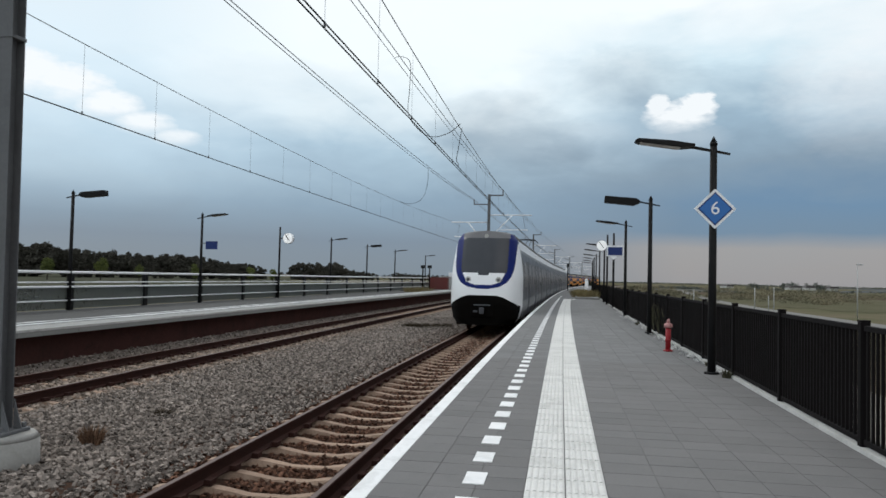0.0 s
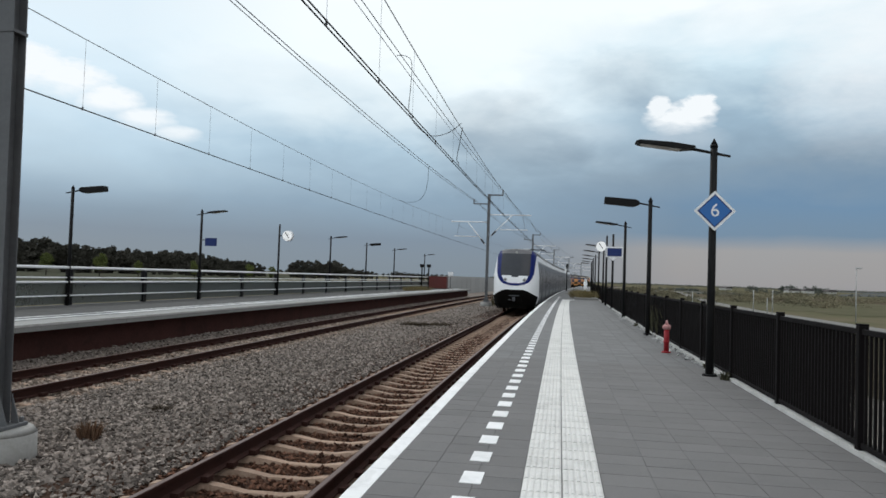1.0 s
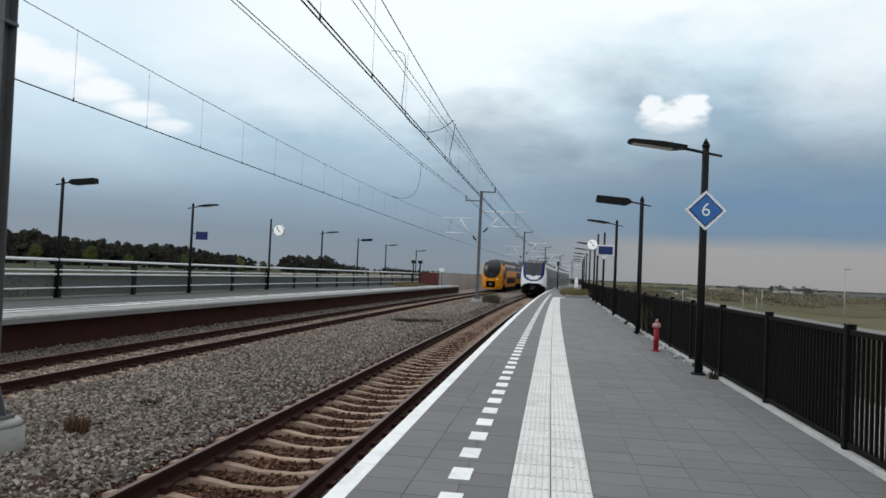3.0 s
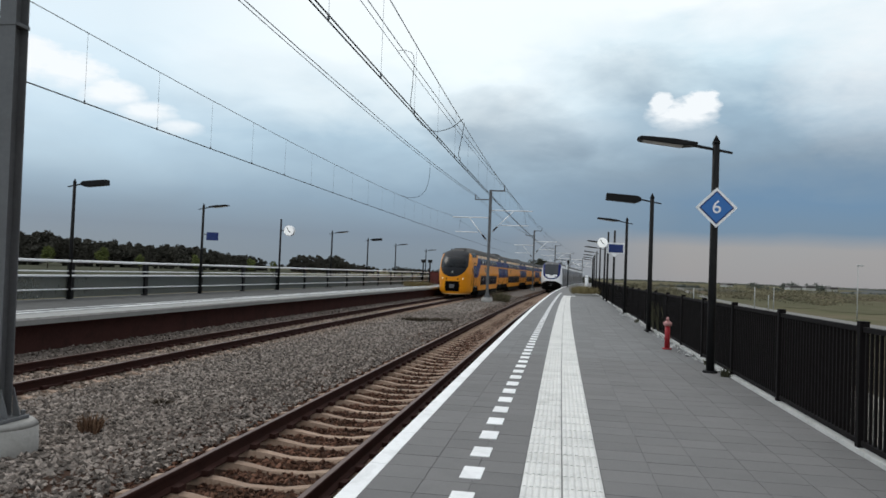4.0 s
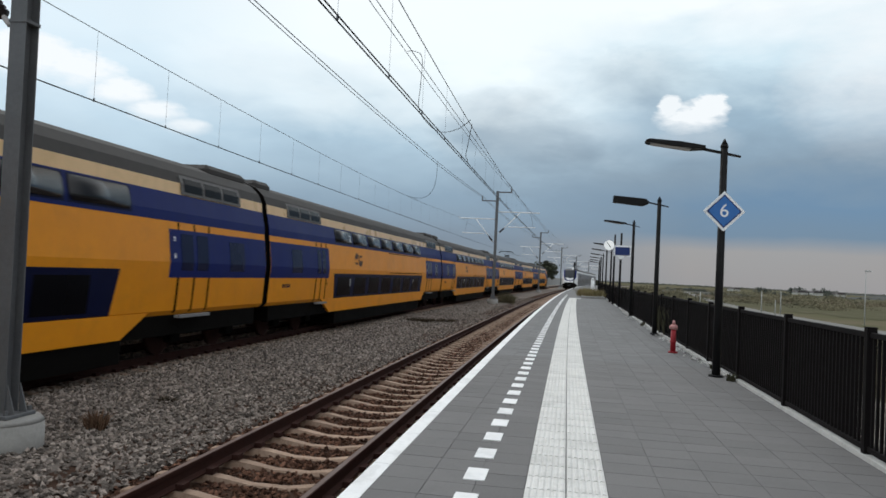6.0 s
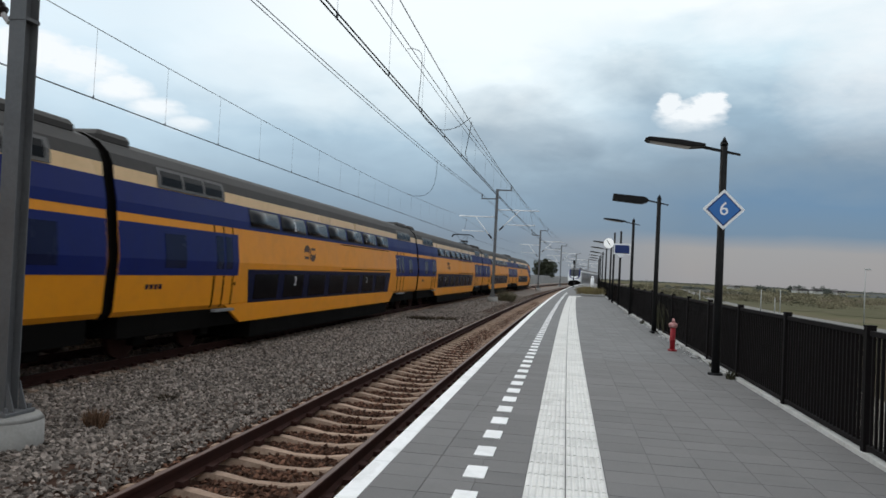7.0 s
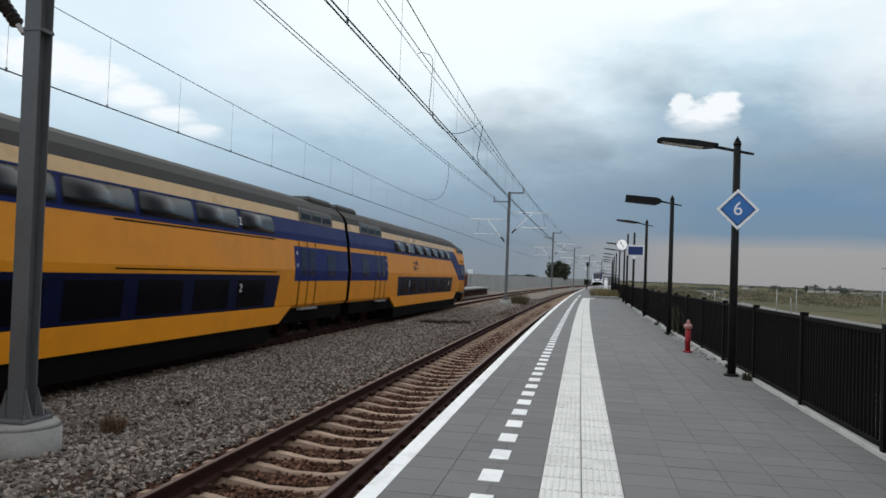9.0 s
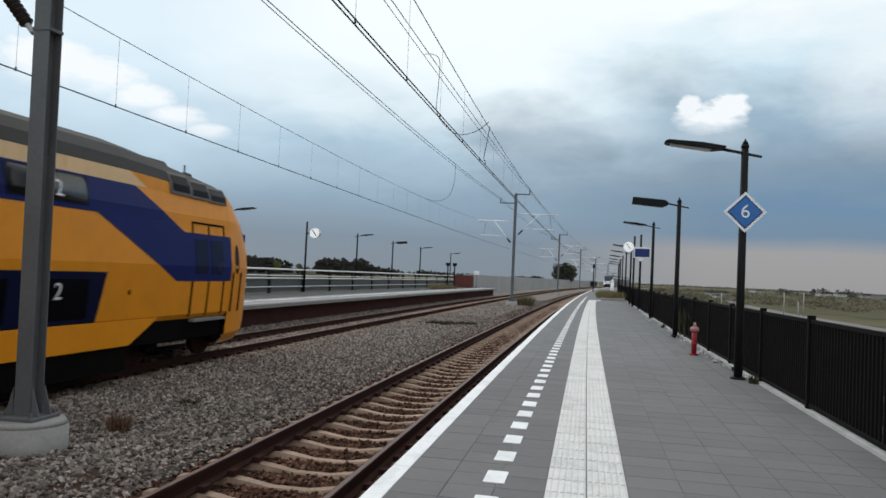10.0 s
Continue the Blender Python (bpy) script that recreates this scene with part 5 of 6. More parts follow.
def build_double_car(cab):
    """A double-deck coach: low windows between the bogies, doors over them. With cab, the nose is at its -y end."""
    car = base("double_deck_coach", "yellow and blue double-deck train coach" + (" with a driving cab" if cab else ""), "train", "double-deck train")
    a, b = -DL / 2 + (.02 if cab else .17), DL / 2 - .17
    nose = a + 2.3 if cab else a
    ys = sorted({nose, a + 3.0, a + 3.7, a + 4.5, a + 5.2, a + 6.0, a + 6.5, *[a + 7.6 + i * 1.5 for i in range(9)], b - 5.6, b})
    ys = [y for y in ys if y >= nose]

    def paint(y, z):
        if z > 3.7:
            return 1
        if z < .97:
            return 3
        if z > 3.45:
            return 2 if (not cab or y > a + 6.4) else 0
        return 0

    def sink(y, z):
        # over the cab the roof drops towards the nose
        if not cab or z < 3.3:
            return z
        u = min(1, max(0, (a + 6.0 - y) / 3.7))
        return 3.3 + (z - 3.3) * (1 - .35 * u ** 1.3)

    body = part("body", shell_body(DOUBLE, ys, paint, 3, sink), [YELLOW, ROOF_GREY, CREAM, UNDER], car)
    # deep middle between the bogies
    lo0, lo1 = (a + 6.0, b - 6.4) if cab else (a + 5.3, b - 5.8)
    bm = bmesh.new()
    sl = .9
    prof_y = [(lo0 - sl, 1.0), (lo0, .54), (lo1, .54), (lo1 + sl, 1.0)]
    l = [bm.verts.new((-1.437, y, z)) for y, z in prof_y]
    r = [bm.verts.new((1.437, y, z)) for y, z in prof_y]
    bm.faces.new(l), bm.faces.new(r[::-1])
    for i in range(4):
        bm.faces.new((l[i], r[i], r[(i + 1) % 4], l[(i + 1) % 4]))
    bmesh.ops.recalc_face_normals(bm, faces=bm.faces)
    part("lower_body", bm, YELLOW, car, "deep yellow lower body between the bogies")
    # The wide dark block is added to stand for shade between the bogies.
    part("underframe", box(box(bmesh.new(), -1.36, 1.36, (a + 2.5 if cab else a + .3), b - .3, .50, .93), -1.4, 1.4, a + 6.0, b - 6.3, .10, .55), UNDER, car)
    bogie(car, a + (3.6 if cab else 2.6))
    bogie(car, b - 2.7)
    w0, w1 = (a + 6.8, b - 6.6) if cab else (a + 5.5, b - 5.95)
    u0, u1 = (a + 6.9 if cab else a), b
    for side in (-1, 1):
        low = panel_part("window_band", DOUBLE, side, .95, 1.86, lambda z: w0 + (z - .95) * -.0 + .22 * (1.86 - z), lambda z: w1 - .22 * (1.86 - z), .006, NAVY_BAND, car, "dark navy lower window band")
        k = 7
        for i in range(k):
            y0 = w0 + .45 + (w1 - w0 - .9) * i / k
            y1 = w0 + .45 + (w1 - w0 - .9) * (i + .78) / k
            part("pane", side_panel(bmesh.new(), DOUBLE, side, 1.08, 1.74, y0, y1, .012), DARK_GLASS, low)
        top = panel_part("upper_band", DOUBLE, side, 2.86, 3.45, (lambda z: u0 - (z - 2.86) * .0) if not cab else (lambda z: u0 - .9 + (z - 2.86) * 1.5), lambda z: u1, .005, TRAIN_BLUE, car, "blue band along the upper deck")
        ua, ub = (a + 7.3 if cab else a + 5.7), b - 6.1
        for i in range(7):
            y0 = ua + (ub - ua) * i / 7
            y1 = ua + (ub - ua) * (i + .92) / 7
            part("frame", side_panel(bmesh.new(), DOUBLE, side, 2.93, 3.42, y0 - .04, y1 + .04, .009), NAVY_BAND, top)
            part("pane", bowed_pane(side, 2.97, 3.40, y0, y1), DECK_GLASS, top, "bowed upper deck window")
        # door zones
        zones = [(b - 4.9, b - .02, b - 3.85, 1.35, b - 1.75)]
        if not cab:
            zones.append((a + .02, a + 4.95, a + 4.2, .95, a + 2.0))
        for y0, y1, dc, dw, wc in zones:
            band = panel_part("door_band", DOUBLE, side, 1.70, 2.70, y0, y1, .007, TRAIN_BLUE, car, "blue band across the doors", 1)
            door = panel_part("door", DOUBLE, side, .98, 1.69, dc - dw / 2, dc + dw / 2, .006, YELLOW, car, "yellow double-leaf door")
            for d in (-1, 0, 1):
                part("door_seam", side_panel(bmesh.new(), DOUBLE, side, .96, 1.70, dc + d * dw / 2 - .03, dc + d * dw / 2 + .03, .013), UNDER, door)
                part("top_seam", side_panel(bmesh.new(), DOUBLE, side, 2.70, 2.85, dc + d * dw / 2 - .02, dc + d * dw / 2 + .02, .012), UNDER, door)
            for d in (-1, 1):
                part("door_window", side_panel(bmesh.new(), DOUBLE, side, 1.85, 2.62, dc + d * dw / 4 - dw * .19, dc + d * dw / 4 + dw * .19, .013), DOOR_GLASS, door)
            part("step", box(bmesh.new(), side * 1.5 - .06, side * 1.5 + .06, dc - dw / 2, dc + dw / 2, .86, .92), SILVER, door)
            part("pane", side_panel(bmesh.new(), DOUBLE, side, 1.85, 2.55, wc - .42, wc + .42, .013), DOOR_GLASS, band)
            for zz in (2.10, 2.45) if y0 > 0 else ():
                part("notice", side_panel(bmesh.new(), DOUBLE, side, zz, zz + .10, y0 + .17, y0 + .22, .014), SIGN_WHITE, band)
            g0, g1 = (y0 + .6, y0 + 3.5) if y0 > 0 else (y1 - 3.5, y1 - .6)
            grille = panel_part("roof_window", DOUBLE, side, 3.47, 3.88, g0, g1, .03, SHOULDER, car, "row of small dark shoulder windows in a grey frame")
            for i in range(3):
                part("pane", side_panel(bmesh.new(), DOUBLE, side, 3.53, 3.82, g0 + .12 + i * .92, g0 + .92 + i * .92, .036), DARK_GLASS, grille)
        for zz in (1.93, 2.80):
            panel_part("rub_line", DOUBLE, side, zz, zz + .03, b - 13.2, b - 6.2, .006, UNDER, body) if not cab else None
        if not cab:
            for k in range(4):
                panel_part("number_bar", DOUBLE, side, 1.42, 1.52, a + .95 + k * .16, a + 1.06 + k * .16, .006, NAVY_BAND, body)
        panel_part("grab_hatch", DOUBLE, side, 1.46, 1.54, w0 - .72, w0 - .65, .008, UNDER, body)
    # roof pods and gangway
    for y0, y1 in (((b - 2.3, b - .15),) if cab else ((b - 2.3, b - .15), (a + .15, a + 1.2))):
        part("roof_pod", box(bmesh.new(), -.85, .85, y0, y1, 4.1, 4.40, .1), ROOF_GREY, car, "dark roof equipment pod")
    bm = bmesh.new()
    prism(bm, [(x * .93, z - .05) for x, z in DOUBLE.pts] + [(-x * .93, z - .05) for x, z in DOUBLE.pts[::-1]], b - .02, b + .33)
    part("gangway", bm, UNDER, car, "black rubber gangway")
    if cab:
        build_double_nose(car, nose, a)
        # door zone behind the cab and the blue diagonal up to the band
        for side in (-1, 1):
            dia = panel_part("diagonal_band", DOUBLE, side, 1.70, 2.70, a + 2.3, lambda z: a + 4.6 + (z - 1.7) * 2.1, .007, TRAIN_BLUE, car, "blue band sloping up from the door")
            part("rise", side_panel(bmesh.new(), DOUBLE, side, 2.70, 2.86, lambda z: a + 4.3 + (z - 2.70) * 2.1, lambda z: a + 6.7 + (z - 2.7) * 2.1, .0072), TRAIN_BLUE, dia)
            part("rise", side_panel(bmesh.new(), DOUBLE, side, 2.861, 3.45, lambda z: a + 4.64 + (z - 2.86) * 2.1, lambda z: a + 8.0, .0062), TRAIN_BLUE, dia)
            part("pale_rise", side_panel(bmesh.new(), DOUBLE, side, 3.45, 3.70, lambda z: a + 5.5 + (z - 3.45) * 2.1, lambda z: a + 7.7, .004), CREAM, dia)
            dc, dw = a + 3.3, 1.35
            door = panel_part("door", DOUBLE, side, .98, 1.69, dc - dw / 2, dc + dw / 2, .006, YELLOW, car, "yellow double-leaf door")
            for d in (-1, 0, 1):
                part("door_seam", side_panel(bmesh.new(), DOUBLE, side, .96, 1.70, dc + d * dw / 2 - .03, dc + d * dw / 2 + .03, .013), UNDER, door)
                part("top_seam", side_panel(bmesh.new(), DOUBLE, side, 2.70, 2.93, dc + d * dw / 2 - .02, dc + d * dw / 2 + .02, .012), UNDER, door)
            part("top_seam", side_panel(bmesh.new(), DOUBLE, side, 2.90, 2.94, dc - dw / 2, dc + dw / 2, .013), UNDER, door)
            for d in (-1, 1):
                part("door_window", side_panel(bmesh.new(), DOUBLE, side, 1.85, 2.58, dc + d * dw / 4 - dw * .2, dc + d * dw / 4 + dw * .2, .013), DOOR_GLASS, door)
            part("step", box(bmesh.new(), side * 1.5 - .06, side * 1.5 + .06, dc - dw / 2, dc + dw / 2, .86, .92), SILVER, door)
            grille = None
            for i, keep in enumerate((.715, .80, .88)):
                y0 = a + 2.38 + i * .78
                hood = Shell([(x, z if z < 3.3 else 3.3 + (z - 3.3) * keep) for x, z in DOUBLE.pts])
                f = side_panel(bmesh.new(), hood, side, 3.3 + .17 * keep, 3.3 + .66 * keep, y0, y0 + .77, .035)
                if grille is None:
                    grille = part("roof_window", f, SHOULDER, car, "row of small dark shoulder windows over the cab")
                else:
                    part("window_frame", f, SHOULDER, grille)
                part("pane", side_panel(bmesh.new(), hood, side, 3.3 + .24 * keep, 3.3 + .60 * keep, y0 + .06, y0 + .70, .042), DARK_GLASS, grille)
    return car


def nose_parts(shell, z0, z1, nz, nu, depth, y_back, region, names, parent):
    """The front of a vehicle: a bulging face split into regions, each a part of its own."""
    zs = [z0 + (z1 - z0) * i / nz for i in range(nz + 1)]
    us = [-1 + 2 * j / nu for j in range(nu + 1)]
    us = [math.copysign(abs(u) ** .8, u) for u in us]
    grid = [[(u * shell.x(z), y_back - depth(u, z), z) for u in us] for z in zs]
    bms = {k: bmesh.new() for k in names}
    seen = {k: {} for k in names}
    for i in range(nz):
        for j in range(nu):
            cx = (grid[i][j][0] + grid[i + 1][j + 1][0]) / 2
            cz = (zs[i] + zs[i + 1]) / 2
            k = region(cx, cz)
            vs = []
            for a, b in ((i, j), (i, j + 1), (i + 1, j + 1), (i + 1, j)):
                if (a, b) not in seen[k]:
                    seen[k][a, b] = bms[k].verts.new(grid[a][b])
                vs.append(seen[k][a, b])
            bms[k].faces.new(vs)
    # close the crown
    made = {}
    for k, (mat, label) in names.items():
        if len(bms[k].faces):
            bmesh.ops.recalc_face_normals(bms[k], faces=bms[k].faces)
            if sum(f.normal.y * f.calc_area() for f in bms[k].faces) > 0:
                bmesh.ops.reverse_faces(bms[k], faces=bms[k].faces)
            made[k] = part(k, bms[k], mat, parent, label, smooth=True)
    return made


def build_double_nose(car, nose, a):
    reach = 2.3

    def depth(u, z):
        r = reach - 2.3 * max(0, (z - 1.9) / 2.085) ** 2.5
        if z < .75:
            r -= .35 * (.75 - z)
        return max(0.0, r) * (1 - abs(u) ** 2.9) ** .66

    low = Shell([(1.18, .26), (1.40, .5), (1.43, .95), (1.455, 1.3), *[(x, z if z < 3.3 else 3.3 + (z - 3.3) * .65) for x, z in DOUBLE.pts[3:]]])

    def region(x, z):
        # charcoal egg from the lamps up to the roof
        if z > 3.86 or (abs(x) / (1.17 if z < 2.95 else 1.17 - .10 * (z - 2.95))) ** 2.3 + (max(0, 2.95 - z) / 1.22) ** 2.3 < 1:
            if 2.5 < z < 3.38 and abs(x) < 1.0 - .1 * (z - 2.5):
                return "windscreen"
            return "cab_mask"
        # No recess is cut: the opening's shade is painted black on the nose.
        if .52 < z < 1.34 and abs(x) < .63 - .12 * abs(z - .95):
            return "coupler_recess"
        if z < .33:
            return "nose_lip"
        return "nose_shell"

    made = nose_parts(low, .26, 3.9825, 150, 110, depth, nose + .02, region, {
        "nose_shell": (YELLOW, "rounded yellow nose"), "cab_mask": (MASK_GREY, "charcoal mask round the windscreen"),
        "windscreen": (SCREEN, "dark sloping windscreen"), "coupler_recess": (UNDER, "black patch for the coupler opening"), "nose_lip": (CREAM, "worn pale lip under the nose")}, car)

    def face_y(x, z):
        return nose + .02 - depth(x / low.x(z), z)

    bm = bmesh.new()
    tube(bm, (0, face_y(0, .95) + .3, .95), (0, face_y(0, .95) - .12, .95), .09, .09, 10)
    box(bm, -.2, .2, face_y(0, .95) - .2, face_y(0, .95) - .05, .78, 1.1, .03)
    part("coupler", bm, GALV, car, "grey coupler head")
    for x in (-.86, .86):
        y = face_y(x, 1.58)
        part("headlamp", tube(bmesh.new(), (x, y + .05, 1.58), (x * 1.01, y - .03, 1.58), .085, .075, 14), DULL_LAMP if x > 0 else DULL_LAMP, car)
        x2 = x * .55
        y = face_y(x2, 1.55)
        part("tail_lamp", tube(bmesh.new(), (x2, y + .05, 1.55), (x2, y - .025, 1.55), .075, .065, 12), RED_LAMP, car)
    y = face_y(0, 2.12)
    part("top_lamp", tube(bmesh.new(), (0, y + .06, 2.12), (0, y - .03, 2.12), .075, .065, 14), DULL_LAMP, car)
    for x in (-.35, .3):
        part("wiper", tube(bmesh.new(), (x, face_y(x, 2.5) - .03, 2.5), (x + .4, face_y(x + .4, 2.62) - .03, 2.62), .015, .015, 6), UNDER, car)
    for side in (-1, 1):
        pane = bmesh.new()
        ring = [(.13 * math.cos(k * math.tau / 16), (.34 if math.sin(k * math.tau / 16) > 0 else .34) * math.sin(k * math.tau / 16)) for k in range(16)]
        vs = []
        for dy, dz in ring:
            y = nose - .34 + dy
            u = 0.0
            lo, hi = 0.0, 1.0
            for _ in range(30):
                u = (lo + hi) / 2
                if nose + .02 - depth(u, 2.2 + dz) < y:
                    lo = u
                else:
                    hi = u
            vs.append(pane.verts.new((side * (low.x(2.2 + dz) * u + .012), y, 2.2 + dz)))
        pane.faces.new(vs if side > 0 else vs[::-1])
        part("cab_door_window", pane, DARK_GLASS, car)
        for back in (.10, .62):
            rail = []
            for k in range(7):
                z = 1.0 + .15 * k
                lo, hi = 0.0, 1.0
                for _ in range(30):
                    u = (lo + hi) / 2
                    if nose + .02 - depth(u, z) < nose - back:
                        lo = u
                    else:
                        hi = u
                rail.append((side * (low.x(z) * u + .02), nose - back, z))
            part("grab_rail", chain(bmesh.new(), rail, .016), UNDER, car, "dark upright grab rail beside the cab door")
    part("roof_gear", box(bmesh.new(), -.6, .6, nose + 1.3, nose + 3.3, 3.9, 4.22, .1), ROOF_GREY, car, "dark roof gear behind the cab")
    part("aerial", tube(bmesh.new(), (-.7, nose + .9, 3.8), (-.7, nose + .9, 4.22), .02, .02, 6), ROOF_GREY, car)
    for x in (-.55, .55):
        part("horn", box(bmesh.new(), x - .13, x + .13, nose + .5, nose + .8, 3.86, 4.08, .04), ROOF_GREY, car)


def build_pantograph(car, y, shell_top, mat=BLACK_STEEL, reach=1.0):
    p = part("pantograph", box(bmesh.new(), -.45, .45, y - 1.1, y - .2, shell_top - .02, shell_top + .09), mat, car, "raised black pantograph")
    k, top = shell_top + .18, shell_top + .86
    bm = bmesh.new()
    for x in (-.3, .3):
        tube(bm, (x, y - .55, k - .1), (x * .5, y + .8, k + .14), .035, .03, 6)
        tube(bm, (x * .7, y + .8, k + .14), (x * 1.6, y - .3, top - .06), .018, .014, 6)
    tube(bm, (-.2, y + .8, k + .14), (.25, y - .3, top - .06), .012, .012, 6)
    tube(bm, (-.3, y + .83, k + .13), (.3, y + .83, k + .13), .09, .09, 8)
    part("arm", bm, mat, p)
    bm = bmesh.new()
    for d in (-.32, .02):
        chain(bm, [(-.95, y + d, top - .22), (-.75, y + d, top - .03), (-.5, y + d, top), (.5, y + d, top), (.75, y + d, top - .03), (.95, y + d, top - .22)], .038, 6)
    part("pan_head", bm, mat, p)


SLIM = Shell([(1.22, .32), (1.36, .5), (1.42, 1.0), (1.42, 2.2), (1.36, 2.8), (1.28, 3.25), (1.2, 3.6), (1.03, 3.84), (.75, 3.93), (0, 3.97)])
SL = 16.7


def build_slim_car(cab):
    """A low single-deck coach in white and grey with a long dark window band. With cab, the nose is at its -y end."""
    car = base("commuter_coach", "white and grey commuter train coach" + (" with a blue-framed cab" if cab else ""), "train", "commuter train")
    a, b = -SL / 2 + .1, SL / 2 - .1
    nose = a + 1.7 if cab else a
    ys = [nose, nose + .8, *[nose + .8 + (b - nose - .8) * i / 6 for i in range(1, 7)]]

    def paint(y, z):
        if z > 3.5:
            return 1
        if z < .5:
            return 2
        return 3 if z < 3.2 else 0

    body = part("body", shell_body(SLIM, ys, paint, 2), [TRAIN_WHITE, ROOF_GREY, UNDER, SILVER], car)
    part("underframe", box(bmesh.new(), -1.15, 1.15, a + 1.2, b - .2, .25, .5), UNDER, car)
    bogie(car, (a + 3.4) if cab else (a + .1))
    for side in (-1, 1):
        band = panel_part("window_band", SLIM, side, 1.22, 3.12, (lambda z: nose + .05 + (z - 1.32) * .2) if cab else (lambda z: a + .05), lambda z: b - .05, .006, GREY_BAND, car, "grey glazed band along the side")
        for i in range(4):
            y0 = nose + 1.0 + (b - nose - 1.4) * i / 4
            part("pane", side_panel(bmesh.new(), SLIM, side, 1.75, 2.75, y0, y0 + (b - nose - 1.4) / 4 * .62, .012), SIDE_GLASS, band)
        for yd in (nose + 4.6, b - 3.0):
            door = panel_part("door", SLIM, side, .55, 2.85, yd - .65, yd + .65, .014, DOOR_DARK, car, "dark blue-grey door")
            for d in (-1, 1):
                part("door_window", side_panel(bmesh.new(), SLIM, side, 1.5, 2.6, yd + d * .32 - .2, yd + d * .32 + .2, .02), SIDE_GLASS, door)
        panel_part("skirt_line", SLIM, side, .52, .75, nose + .3, b - .05, .005, GREY_BAND, car)
    bm = bmesh.new()
    box(bm, -.7, .7, b - 7.0, b - 1.5, 3.8, 4.06, .06)
    part("roof_pod", bm, ROOF_GREY, car, "grey roof pod")
    part("gangway", prism(bmesh.new(), [(x * .9, z) for x, z in SLIM.pts] + [(-x * .9, z) for x, z in SLIM.pts[::-1]], b - .02, b + .2), UNDER, car, "black rubber gangway")
    if cab:
        reach = 1.7

        def depth(u, z):
            lean = max(0, (z - 1.25) / 2.72)
            r = reach - 1.25 * lean ** 1.5
            if z < 1.1:
                r -= .18 * (1.1 - z)
            return max(0, r) * (1 - abs(u) ** 4.2) ** .6

        face = Shell([(1.10, .30), (1.33, .55), (1.42, .95), (1.43, 2.2), *SLIM.pts[4:]])

        def region(x, z):
            w = abs(x)
            if z < 1.42 - .55 * max(0, (w - .55)) ** 1.5:
                return "coupler_apron" if w < face.x(z) * .96 else "nose_shell"
            if z > 3.66 and w < .93:
                return "cab_roof"
            dz = max(0, 2.75 - z)
            if (w / .90) ** 3 + (dz / .98) ** 3 < 1:
                if z > 2.30 - (.10 if w < .22 else 0):
                    return "windscreen"
                return "lamp_panel" if (w / .84) ** 3 + (dz / .93) ** 3 < 1 else "blue_frame"
            if (w / (1.15 + .06 * max(0, z - 2.4))) ** 2.6 + (dz / 1.07) ** 2.6 < 1:
                return "blue_frame"
            return "nose_shell"

        nose_parts(face, .30, 3.97, 120, 90, depth, nose + .02, region, {
            "nose_shell": (TRAIN_WHITE, "white rounded nose"), "coupler_apron": (UNDER, "black apron round the coupler"), "blue_frame": (TRAIN_BLUE, "blue surround"),
            "windscreen": (SLIM_SCREEN, "dark windscreen"), "lamp_panel": (TRAIN_WHITE, "white lamp panel"), "cab_roof": (CAB_TOP, "grey cab roof")}, car)

        def face_y(x, z):
            return nose + .02 - depth(x / face.x(z), z)

        for x in (-.58, .58):
            y = face_y(x, 2.02)
            lamp = part("tail_lamp", tube(bmesh.new(), (x, y + .06, 2.02), (x, y - .03, 2.02), .12, .11, 16), DULL_LAMP, car)
            part("lamp_core", tube(bmesh.new(), (x, y - .03, 2.02), (x, y - .04, 2.02), .06, .05, 12), GREY_BAND, lamp)
        y = face_y(0, 3.74)
        part("top_lamp", tube(bmesh.new(), (0, y + .06, 3.74), (0, y - .05, 3.74), .09, .08, 12), DULL_LAMP, car)
        bm = box(bmesh.new(), -.45, .45, face_y(0, .9) - .03, face_y(0, .9) + .2, .62, 1.16, .03)
        tube(bm, (0, face_y(0, .9), .88), (0, face_y(0, .9) - .22, .88), .12, .12, 10)
        part("coupler", bm, UNDER, car)
        bm = box(bmesh.new(), -.09, .09, face_y(0, .9) - .26, face_y(0, .9) - .2, .74, .98, .02)
        box(bm, -.32, .32, face_y(0, .9) - .12, face_y(0, .9) - .06, 1.04, 1.09, .01)
        box(bm, -.34, -.18, face_y(0, .9) - .1, face_y(0, .9) - .04, .78, .86, .01)
        part("coupler_face", bm, GREY_BAND, car, "grey coupler face and electrical box")
    return car


def letter_coach(car, turned, marks):
    """White class numerals and the dark mark, counted from each coach's leading end."""
    k = -1 if turned else 1
    front, rear, mark, small = marks
    for side in (-1, 1):
        for d, size in ((front, .38), (rear, small)):
            class_mark("2", size, side, k * (d - DL / 2), 3.14, DOUBLE, car, .030)
            class_mark("2", size, side, k * (d - DL / 2), 1.53, DOUBLE, car, .022)
        arrows(side, k * (mark - DL / 2), 2.40, car)


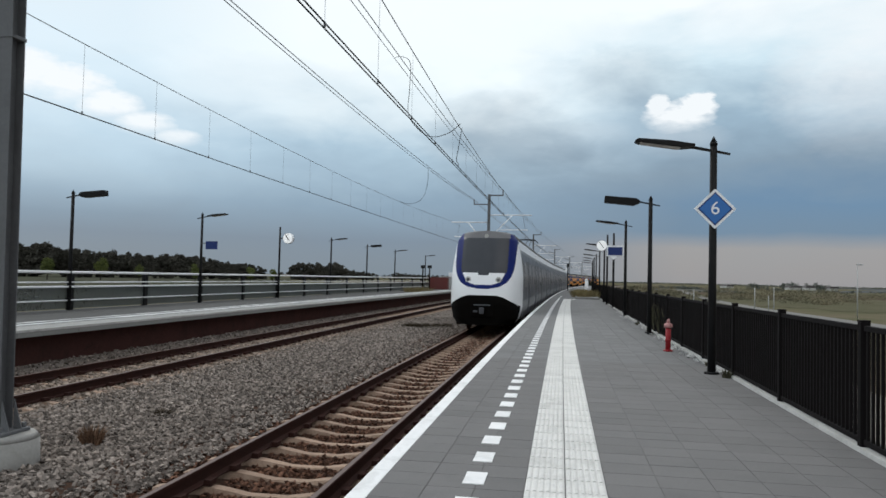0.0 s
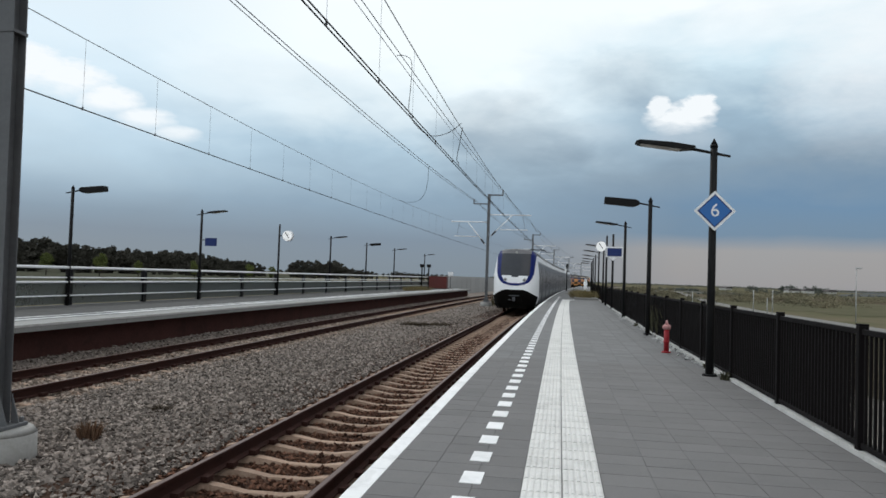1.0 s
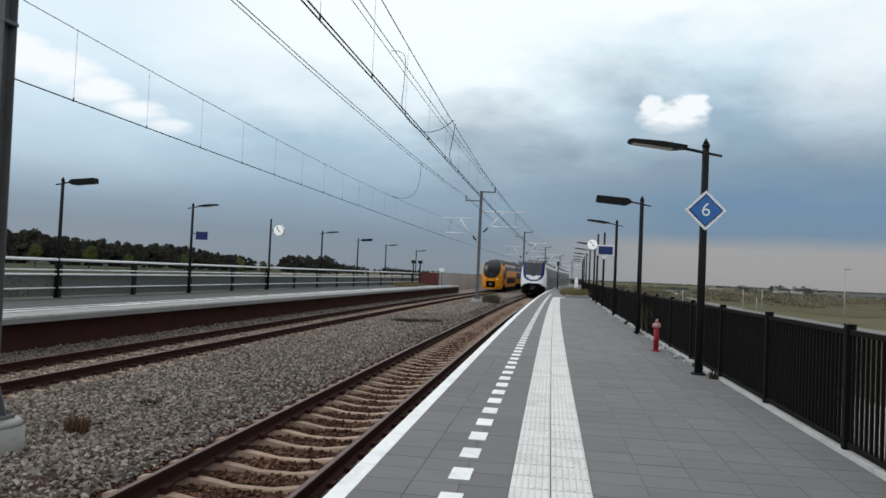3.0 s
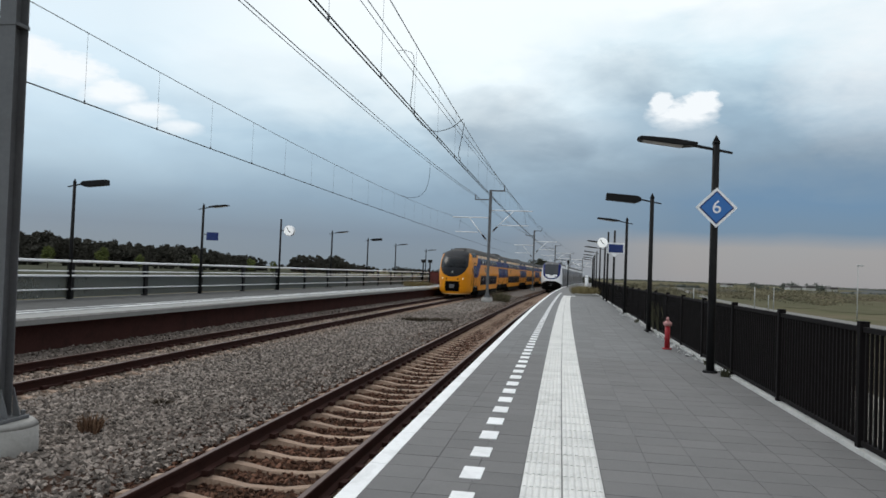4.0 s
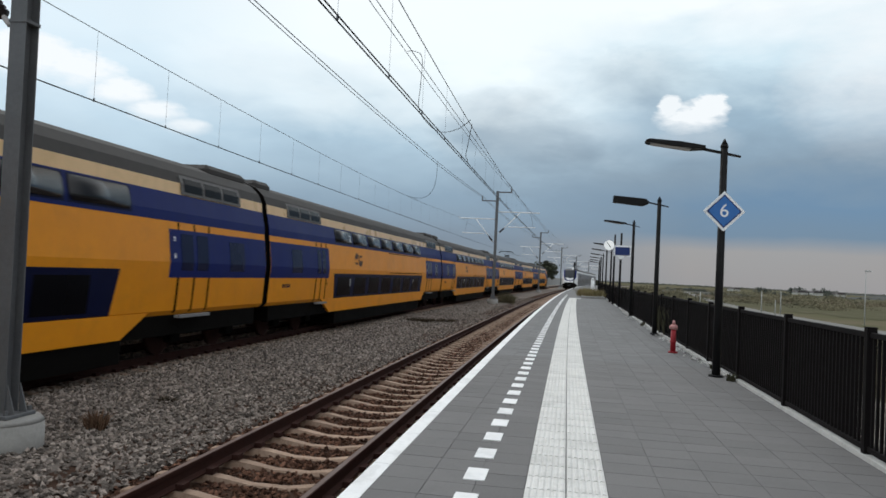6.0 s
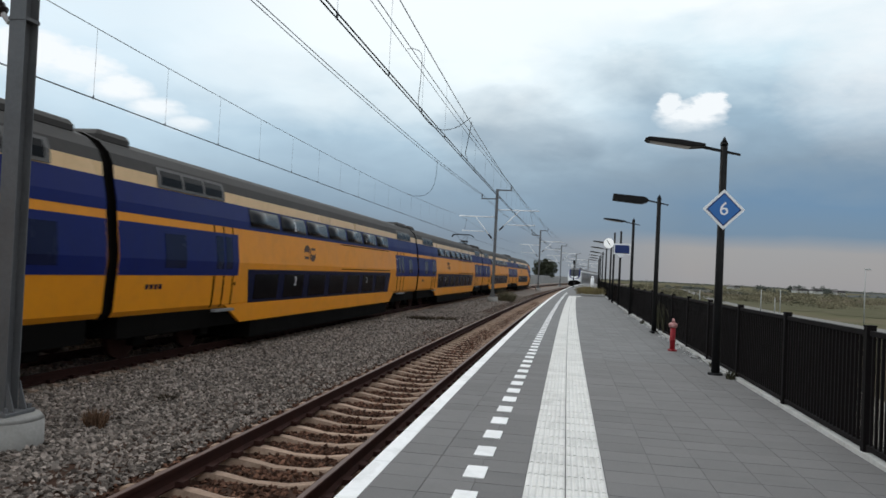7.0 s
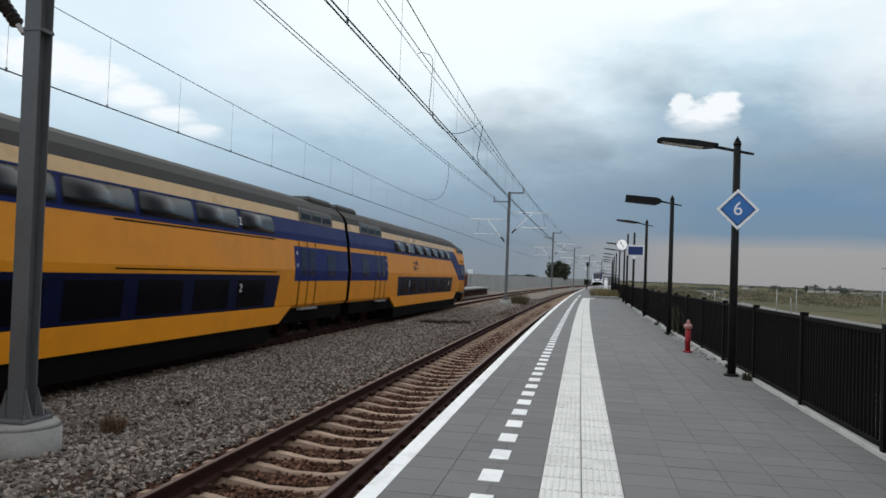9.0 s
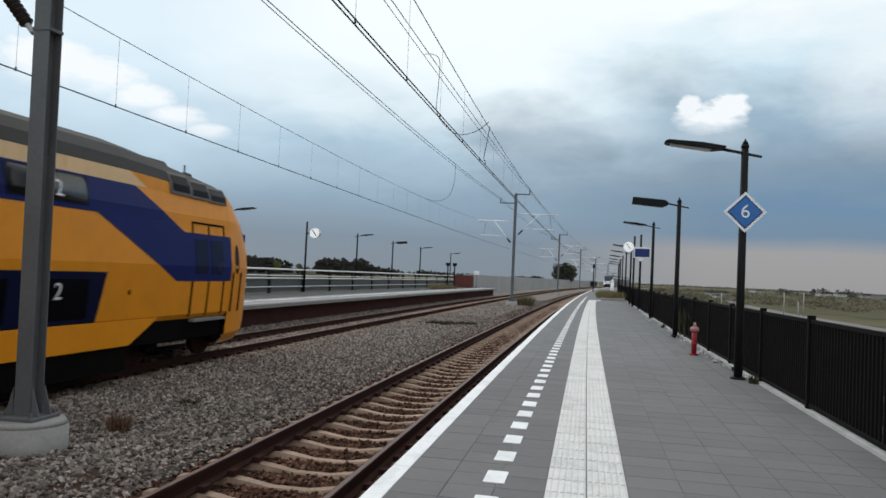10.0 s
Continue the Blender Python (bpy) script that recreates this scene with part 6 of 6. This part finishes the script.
# the passing double-deck train, leading coach first
CAB_A = build_double_car(True)
MID_A = build_double_car(False)
COACHES = [CAB_A, MID_A] + [copy_thing(MID_A, Matrix()) for _ in range(3)] + [copy_thing(CAB_A, Matrix())]
for i, c in enumerate(COACHES):
    letter_coach(c, i == 5, (9.0, 18.85, 10.2, .38) if i == 5 else (7.57, 18.4, 8.64, .28) if i in (1, 4) else (8.3, 18.4, 9.45, .28) if i == 3 else (9.0, 16.8, 10.2, .28))
build_pantograph(COACHES[3], DL / 2 - 3.0, 4.36)
LIT = [part("lit_lamp", tube(bmesh.new(), (x, -DL / 2 + .12 + y - .0, 1.58), (x, -DL / 2 + .12 + y - .06, 1.58), .05, .04, 14), HEADLIGHT, COACHES[0], "lit headlamp") for x, y in ((.86, .225), (-.86, .225))]

# the departing commuter train, tail first
CAB_B = build_slim_car(True)
MID_B = build_slim_car(False)
UNITS = [CAB_B, MID_B] + [copy_thing(MID_B, Matrix()) for _ in range(3)] + [copy_thing(CAB_B, Matrix())]
build_pantograph(UNITS[1], 0, 4.0)


# ---- everything in place ----
build_ground()
NEAR_TRACK = build_track(NEAR_N, 3.2, 60, 330, "rusty railway track on tan concrete sleepers beside the platform")
FAR_TRACK = build_track(FAR_N, 3.5, 75, 330, "rusty railway track on tan concrete sleepers, farther from the camera side")
build_overhead()
LAMP, DEEP_LAMP = build_lamp(), build_lamp(True)
build_right_furniture(LAMP, DEEP_LAMP)
build_left_furniture(LAMP, DEEP_LAMP)
build_woods()
build_distance()
build_plants()
scatter_ballast()
build_fence()
build_far_platform()
build_near_platform()


def lead_gap(t):
    """Where the first coupling of the passing train stands."""
    return 46.2 - 33.8 * (t - 5.2) + .95 * min(0, t - 5.2) ** 2


def tail(t):
    """Where the tail of the departing train stands."""
    return 28.0 + 17.0 * t + .26 * t * t


def motions():
    times = [i * .5 for i in range(21)]
    for i, c in enumerate(COACHES):
        turn = 180 if i == 5 else 0
        walk(c, [(t, on_line(lead_gap(t) + DL * (i - .5), FAR_N, RAIL_Z, turn)) for t in times])
    for i, c in enumerate(UNITS):
        turn = 180 if i == 5 else 0
        walk(c, [(t, on_line(tail(t) + SL * (i + .5), NEAR_N, RAIL_Z, turn)) for t in times])


motions()
